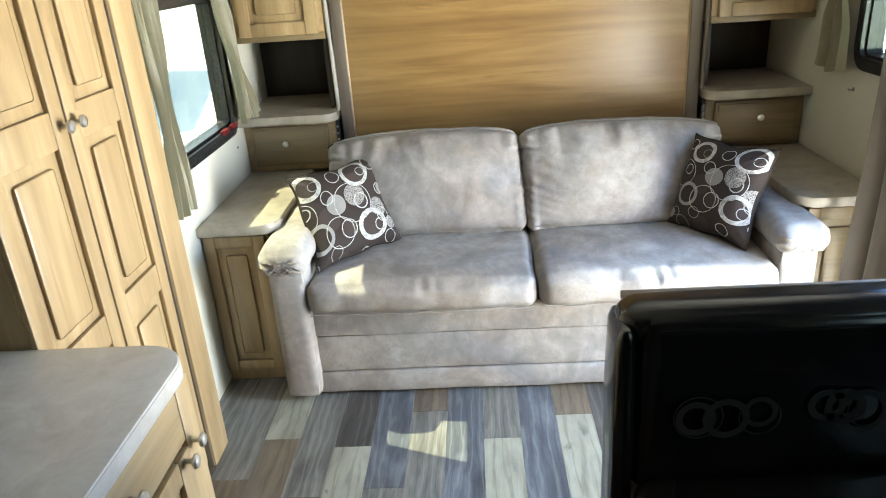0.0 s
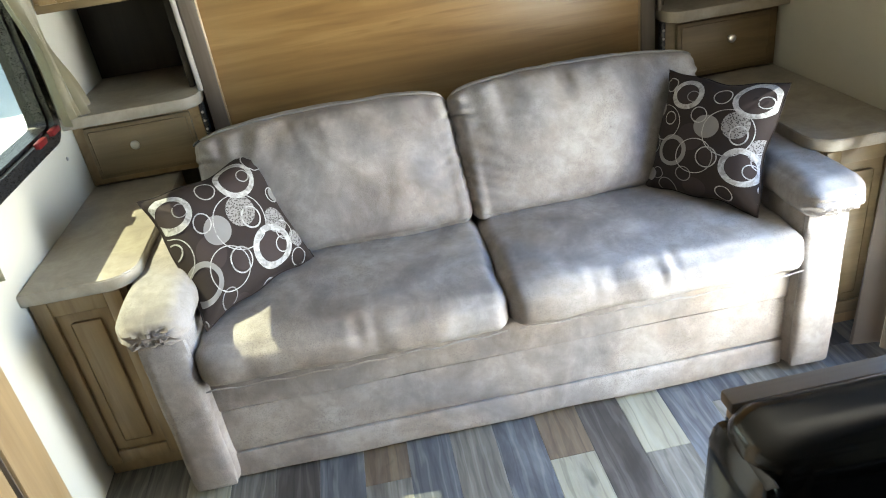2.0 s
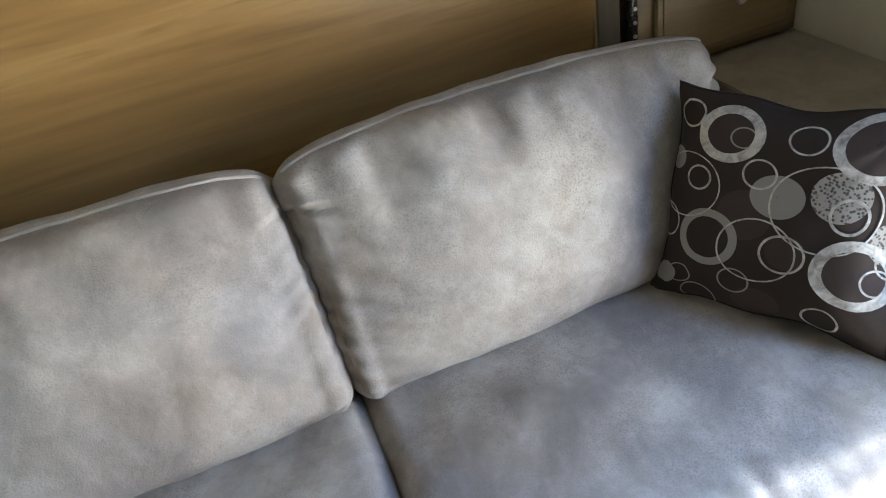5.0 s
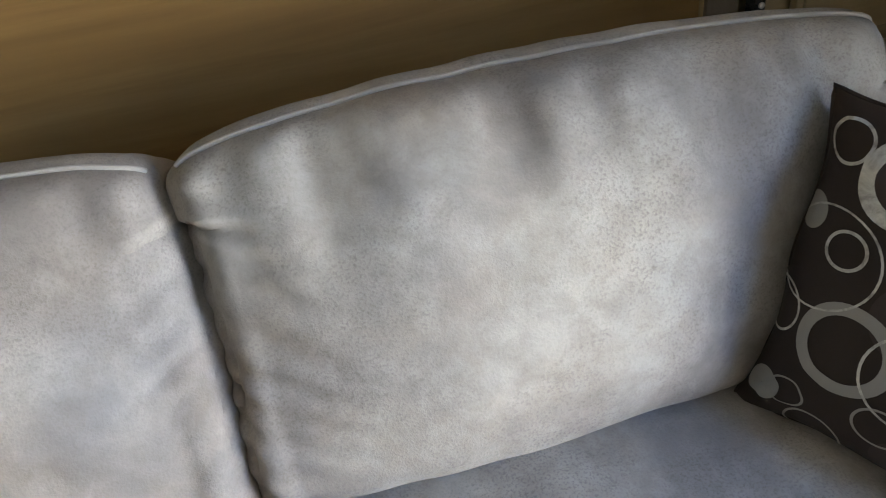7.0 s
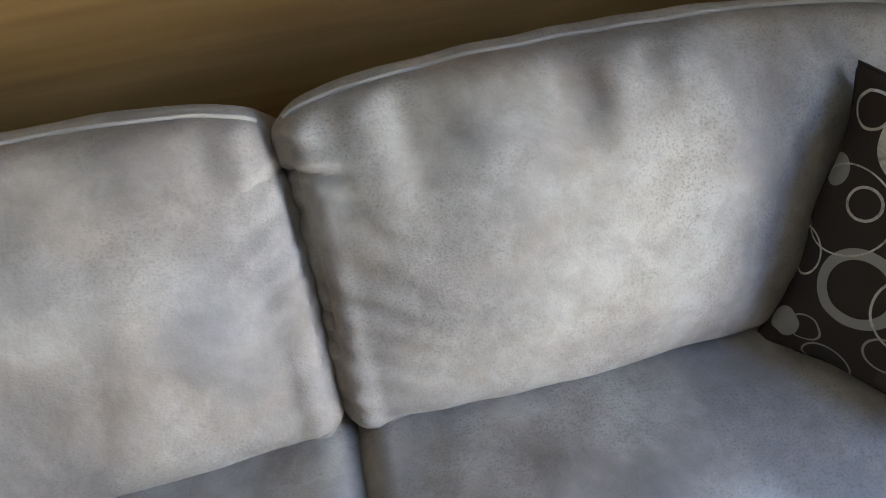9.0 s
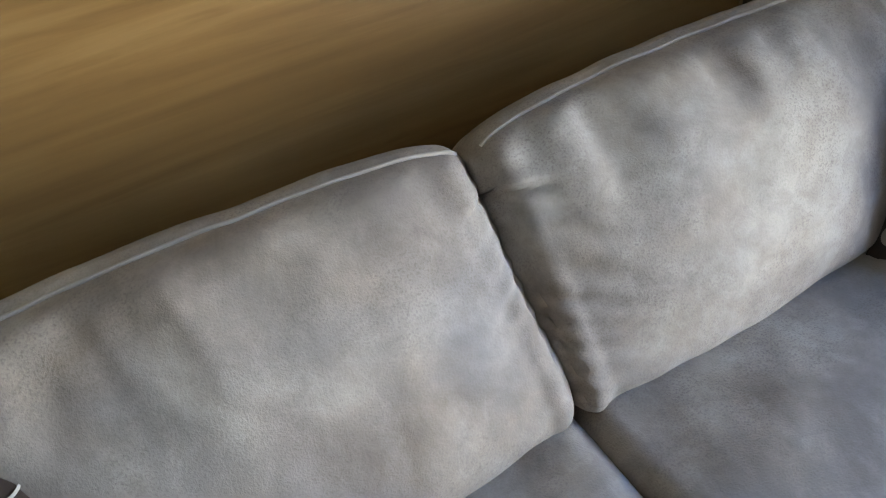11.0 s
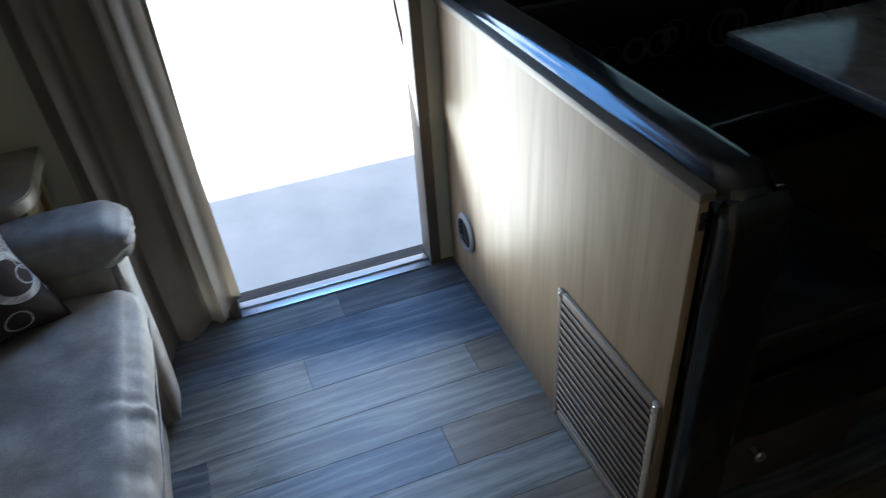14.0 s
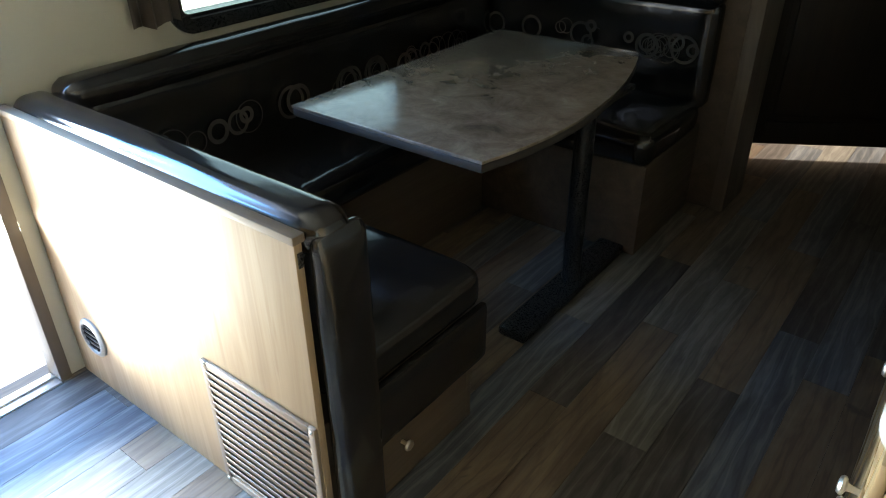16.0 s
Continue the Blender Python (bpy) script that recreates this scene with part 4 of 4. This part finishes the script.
# maple pantry drawn in darkened wood, its shade lies in the colour
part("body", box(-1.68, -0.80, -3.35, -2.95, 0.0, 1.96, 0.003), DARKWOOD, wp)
kc = thing("kitchen_cabinet", "maple kitchen base cabinet with drawers and doors", "cabinet", (-1.2, -1.9, 0))
part("body", box(-1.68, -0.772, -2.945, -0.955, 0.0, 0.758, 0.003), MAPLE_V, kc)
narrow = part("narrow_door", box(-0.7715, -0.756, -1.022, -0.962, 0.06, 0.752, 0.003), MAPLE_V, kc)
knob(narrow, (-0.756, -1.005, 0.622), (1, 0, 0))
for i in range(4):
    a = -1.027 - i * 0.48
    dr = part("drawer_front", box(-0.7715, -0.754, a - 0.44, a, 0.64, 0.748, 0.005), MAPLE_H, kc)
    knob(dr, (-0.754, a - 0.22, 0.692), (1, 0, 0))
    d = panel_door(kc, a - 0.44, a, 0.08, 0.625, -0.7715, 1, MAPLE_V, 1, "door", stile=0.05)
    knob(d, (-0.7525, a - 0.03, 0.612), (1, 0, 0))
kt = thing("kitchen_counter", "pale speckled laminate kitchen counter with rounded corner", "counter", (-1.2, -1.9, 0.76))
part("top", prism(rounded(-1.69, -0.742, -2.945, -0.938, (0, 0, 0.09, 0)), 0.76, 0.80, 0.004), KTOP, kt)
part("edge_band", prism(rounded(-1.685, -0.7405, -2.944, -0.9365, (0, 0, 0.09, 0)), 0.763, 0.795, 0.001), KTOP, kt)


# ---- dinette ----
PY = -0.836
bench = thing("dinette_bench", "U-dinette front bench with maple end panel and black vinyl cushions", "bench", (0.63, -1.1, 0))
part("end_panel", box(0.106, 1.155, PY - 0.018, PY, 0.0, 0.803, 0.002), PANEL_V, bench, "maple veneer end panel")
part("top_rail", box(0.100, 1.158, PY - 0.022, PY + 0.006, 0.804, 0.821, 0.003), RAIL, bench, "grey-brown top rail")
part("corner_bracket", box(0.1035, 0.1055, PY - 0.016, PY - 0.004, 0.755, 0.785, 0.0005), BLACKP, bench)
# base and drawer front: shade below the seat put into the wood colour
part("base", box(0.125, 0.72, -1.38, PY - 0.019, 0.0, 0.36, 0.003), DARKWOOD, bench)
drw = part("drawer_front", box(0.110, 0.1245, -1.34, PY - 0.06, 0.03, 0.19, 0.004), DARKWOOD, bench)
knob(drw, (0.110, -1.08, 0.15), (-1, 0, 0))


part("seat_cushion", moved(puffy(0.521, 0.2175, 0.058, 0.035, (0.004, 0.008, 0.012), (26, 26, 8), 0.004, 6, 4.5), Matrix.Translation((0.629, -1.1825, 0.42))), VINYL, bench)
br = part("backrest", moved(puffy(0.522, 0.050, 0.202, 0.03, (0.003, 0.010, 0.004), (40, 6, 22), 0.002, 6, 5), Matrix.Translation((0.630, -0.918, 0.628))), VINYL, bench)
part("top_roll", moved(puffy(0.536, 0.054, 0.042, 0.040, (0.003, 0.003, 0.004), (60, 18, 14), 0.0008, 7, 8), Matrix.Translation((0.616, -0.910, 0.798))), VINYL, bench, "glossy black bolster along the top")
part("end_pad", moved(puffy(0.016, 0.062, 0.374, 0.014, (0.010, 0.0, 0.010), (4, 14, 40), 0.002, 8, 2), Matrix.Translation((0.086, -0.918, 0.428))), VINYL, bench, "black vinyl end pad")
part("seat_apron", moved(puffy(0.012, 0.225, 0.085, 0.011, (0.004, 0, 0), (2, 18, 8), 0.002, 8, 3), Matrix.Translation((0.108, -1.185, 0.285))), VINYL, bench)


def faint_rings(parent, centre, right, up, w, h, count, seed):
    """Band of dim embroidered rings along a backrest."""
    rng = random.Random(seed)
    bm = bmesh.new()
    c, r, u = Vector(centre), Vector(right), Vector(up)
    for i in range(count):
        rad = rng.uniform(0.022, h * 0.46)
        x, z = rng.uniform(-1, 1) * (w / 2 - rad), rng.uniform(-1, 1) * (h / 2 - rad)
        th = rng.choice((0.003, 0.004, 0.011, 0.014))
        lift = r.cross(u) * (0.0003 * (i % 5))
        rows = [[bm.verts.new(c + lift + r * (x + q * math.cos(k * math.tau / 28)) + u * (z + q * math.sin(k * math.tau / 28))) for k in range(28)] for q in (rad - th, rad)]
        for k in range(28):
            bm.faces.new((rows[0][k], rows[0][(k + 1) % 28], rows[1][(k + 1) % 28], rows[1][k]))
    part("ring_print", bm, FAINT, parent, soft=False, kind="stuff")


faint_rings(br, (0.63, -0.9840, 0.625), (1, 0, 0), (0, 0, 1), 0.96, 0.11, 22, 1)
# vents in the end panel
vent = thing("round_vent", "round grey slotted air vent in the dinette panel", "vent", (1.02, PY, 0.182))
R = Matrix.Translation((1.02, PY, 0.182)) @ Matrix.Rotation(radians(90), 4, "X")
part("flange", moved(lathe([(0.060, 0.0), (0.060, 0.005), (0.052, 0.011), (0.046, 0.011), (0.044, 0.004)], 32), R), GREYV, vent)
# shallow black disc stands in for the unlit hollow behind the slats
part("cup", moved(lathe([(0.043, 0.0042), (0.043, 0.0052), (0.0005, 0.0056)], 24), R), HOLE, vent)
for i in range(-2, 3):
    hw = math.sqrt(0.043 ** 2 - (i * 0.0165) ** 2)
    part("slat", box(1.02 - hw, 1.02 + hw, PY + 0.0058, PY + 0.010, 0.182 + i * 0.0165 - 0.0016, 0.182 + i * 0.0165 + 0.0016, 0.001), BLACKP, vent)
for o in [*vent.children]:
    if o.name.startswith(("flange", "cup")):
        o.data.transform(Matrix.Translation((0, 2 * PY, 0)) @ Matrix.Diagonal((1, -1, 1, 1)))
        o.data.flip_normals()
gr = thing("air_grille", "tan louvred return air grille low in the panel", "grille", (0.29, PY, 0.0))
part("backing", box(0.116, 0.462, PY + 0.0005, PY + 0.0035, 0.012, 0.378, 0), DARKWOOD, gr)
for bx_ in ((0.107, 0.127, 0.006, 0.388), (0.450, 0.470, 0.006, 0.388), (0.127, 0.450, 0.006, 0.026), (0.127, 0.450, 0.366, 0.388)):
    part("frame_bar", box(bx_[0], bx_[1], PY + 0.0005, PY + 0.010, bx_[2], bx_[3], 0.0025), TAN, gr)
for i in range(15):
    z = 0.040 + i * 0.0222
    part("louvre", moved(box(-0.163, 0.163, -0.001, 0.001, -0.0120, 0.0120, 0.0006), Matrix.Translation((0.2885, PY + 0.008, z)) @ Matrix.Rotation(radians(-16), 4, "X")), TAN, gr)
for sx, sz in ((0.117, 0.377), (0.460, 0.377), (0.117, 0.016), (0.460, 0.016)):
    part("screw", moved(lathe([(0.004, 0), (0.003, 0.002), (0.001, 0.0025)], 8), Matrix.Translation((sx, PY + 0.010, sz)) @ Matrix.Rotation(radians(-90), 4, "X")), CHROME, gr)

side_b = thing("side_bench", "black vinyl side bench of the dinette along the wall", "bench", (0.95, -1.9, 0))
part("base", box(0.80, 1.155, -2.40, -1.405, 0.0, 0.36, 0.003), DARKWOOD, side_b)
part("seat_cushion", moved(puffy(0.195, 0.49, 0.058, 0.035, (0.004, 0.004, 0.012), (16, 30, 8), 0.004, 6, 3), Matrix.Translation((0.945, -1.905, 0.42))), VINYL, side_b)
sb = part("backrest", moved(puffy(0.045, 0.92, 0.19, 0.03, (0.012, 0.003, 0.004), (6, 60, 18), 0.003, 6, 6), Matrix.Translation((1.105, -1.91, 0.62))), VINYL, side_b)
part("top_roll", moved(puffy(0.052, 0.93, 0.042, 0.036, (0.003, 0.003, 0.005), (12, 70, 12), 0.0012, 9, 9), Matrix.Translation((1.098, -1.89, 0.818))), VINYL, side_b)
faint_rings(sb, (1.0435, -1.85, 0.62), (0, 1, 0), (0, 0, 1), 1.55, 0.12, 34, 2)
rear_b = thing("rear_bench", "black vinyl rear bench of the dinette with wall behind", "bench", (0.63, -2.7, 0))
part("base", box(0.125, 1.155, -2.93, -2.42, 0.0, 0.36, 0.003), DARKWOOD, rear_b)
part("seat_cushion", moved(puffy(0.52, 0.235, 0.058, 0.035, (0.004, 0.008, 0.012), (36, 18, 8), 0.004, 6, 7), Matrix.Translation((0.63, -2.62, 0.42))), VINYL, rear_b)
rb = part("backrest", moved(puffy(0.522, 0.045, 0.20, 0.03, (0.003, 0.012, 0.004), (40, 6, 18), 0.003, 6, 12), Matrix.Translation((0.63, -2.90, 0.64))), VINYL, rear_b)
part("top_roll", moved(puffy(0.525, 0.060, 0.048, 0.042, (0.003, 0.004, 0.006), (50, 12, 12), 0.003, 9, 15), Matrix.Translation((0.63, -2.89, 0.86))), VINYL, rear_b)
faint_rings(rb, (0.63, -2.8415, 0.66), (1, 0, 0), (0, 0, 1), 1.0, 0.12, 22, 4)
ent = thing("partition", "tall dark partition wall behind the rear dinette bench", "partition", (0.63, -3.0, 0))
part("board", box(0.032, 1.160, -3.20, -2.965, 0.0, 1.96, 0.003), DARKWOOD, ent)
part("corner_post", box(-0.022, 0.0315, -3.205, -2.955, 0.0, 1.96, 0.004), GREYTRIM, ent, "grey-brown corner post")

# table on its pedestal
tb = thing("dinette_table", "dark mottled laminate dinette table with bowed edge on black pedestal", "table", (0.45, -1.92, 0))
outline = [(0.752, -1.405), (0.752, -2.425)]
for i in range(15):
    y = -2.435 + i * 0.0735
    outline.append((0.074 + (0.29 if y < -1.75 else 0.42) * (y + 1.75) ** 2, y))
part("tabletop", prism(outline[::-1], 0.736, 0.746, 0.003), TABLETOP, tb)
part("edge_band", prism([(x + (0.002 if x < 0.4 else -0.002), max(-2.431, min(-1.408, y))) for x, y in outline[::-1]], 0.7130, 0.7355, 0.004), EDGE, tb, "dark moulded table edge")
part("post", moved(lathe([(0.032, 0.0), (0.032, 0.66)], 20), Matrix.Translation((0.215, -2.10, 0.035))), BLACKP, tb)
part("foot", box(0.165, 0.265, -2.42, -1.72, 0.0, 0.036, 0.010), BLACKP, tb)
part("bracket", box(0.12, 0.42, -2.22, -1.98, 0.695, 0.7125, 0.003), BLACKP, tb)

# passage behind: bathroom door hung clear of the floor, lit bathroom beyond
bath = thing("bathroom_door", "dark brown bathroom door hung clear of the plank floor", "door", (0.145, -3.515, 0))
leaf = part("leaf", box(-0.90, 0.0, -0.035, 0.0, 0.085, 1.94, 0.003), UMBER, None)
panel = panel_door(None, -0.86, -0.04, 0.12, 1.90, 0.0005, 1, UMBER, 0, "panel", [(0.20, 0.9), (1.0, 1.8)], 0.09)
leaf.parent = panel.parent = bath
bath.matrix_world = pose(0.145, -3.515, 0, 0, 0, 31.2)
# unseen wall added to keep bathroom light out of the passage
part("wall_closet", box(0.05, WX, -3.50, -3.206, 0, CEIL_Z, 0), DARKWOOD, None, "unseen dark wall added behind the dinette to block light", False, "structure")
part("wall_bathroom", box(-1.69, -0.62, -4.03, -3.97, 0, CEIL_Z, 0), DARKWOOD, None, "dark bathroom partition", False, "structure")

# ---- outside: lot and parked trailers ----
g = bmesh.new()
vs = [g.verts.new(p) for p in ((-900, -900, -0.75), (900, -900, -0.75), (900, 900, -0.75), (-900, 900, -0.75))]
g.faces.new(vs)
part("ground", g, GROUND, None, "pale gravel dealer lot", False, "structure")


def build_trailer(m, label):
    t = thing("parked_trailer", label, "trailer", (0, 0, 0), "trailers on the lot")
    part("body", box(-1.2, 1.2, -3.4, 3.4, 0.5, 3.0, 0.12, 4), SIDING, t)
    part("stripe", box(-1.206, 1.206, -3.3, 3.3, 1.0, 1.22, 0.002), STRIPE, t)
    for y in (-2.2, 0.4, 2.0):
        w = part("window", box(1.195, 1.215, y - 0.4, y + 0.4, 1.6, 2.2, 0.01), BLACKP, t)
        part("pane", box(1.215, 1.22, y - 0.36, y + 0.36, 1.64, 2.16, 0.002), TINT, w)
    for y in (-0.45, 0.45):
        part("wheel", moved(lathe([(0.2, 0), (0.34, 0.02), (0.34, 0.2), (0.2, 0.22)], 24), Matrix.Translation((1.0, y, 0.34)) @ Matrix.Rotation(radians(90), 4, "Y")), RUBBER, t)
    t.matrix_world = m
    return t


build_trailer(pose(-6.5, 3.5, -0.75, 0, 0, 25), "white parked travel trailer with maroon stripe on gravel")
build_trailer(pose(-8.5, 12.0, -0.75, 0, 0, 15), "white parked travel trailer with dark windows further off")

# ---- floor planks, pieces last ----
PW, PX0 = 0.1223, -1.1756
rng = random.Random(4)
cache = {}
# stains beside the sofa: column from the left wall, y of the joint, stain beyond it and before it
NEAR = {2: (-0.19, "c", "b"), 3: (0.45, "g", "g"), 4: (-0.24, "d", "c"), 5: (-0.44, "s", "g"), 6: (-0.06, "b", "g"), 7: (0.30, "s", "s"), 8: (-0.22, "g", "c"), 9: (0.28, "s", "s"),
        10: (-0.105, "b", "c"), 11: (0.40, "d", "d"), 12: (-0.15, "c", "g"), 13: (0.36, "s", "s"), 14: (-0.02, "s", "g"), 15: (0.20, "g", "g"), 16: (-0.30, "g", "s"), 17: (0.10, "s", "s"), 18: (-0.45, "g", "d")}


def plank_mesh(length, stain):
    key = (round(length, 3), stain)
    if key not in cache:
        me = mesh_of(box(-PW / 2 + 0.0003, PW / 2 - 0.0003, -length / 2 + 0.0003, length / 2 - 0.0003, -0.0058, 0.0, 0.0006, 1), "plank")
        me.materials.append(PLANKS[stain])
        cache[key] = me
    return cache[key]


for col in range(20):
    joint, after, before = NEAR.get(col, (rng.uniform(-0.4, 0.4), "g", "b"))
    ends = [joint + 0.92 * k for k in range(-6, 3)]
    for k, (y0, y1) in enumerate(zip(ends, ends[1:])):
        stain = after if k == 6 else before if k == 5 else rng.choice("bdgdsbdg")
        y0, y1 = max(y0, REAR_Y + 0.01), min(y1, FRONT_Y - 0.01)
        x = PX0 + (col + 0.5) * PW
        if y1 - y0 > 0.03 and x < WX + 0.05:
            ob = new("plank", plank_mesh(y1 - y0, stain))
            ob.parent = sub
            ob.location = (x, (y0 + y1) / 2, 0)
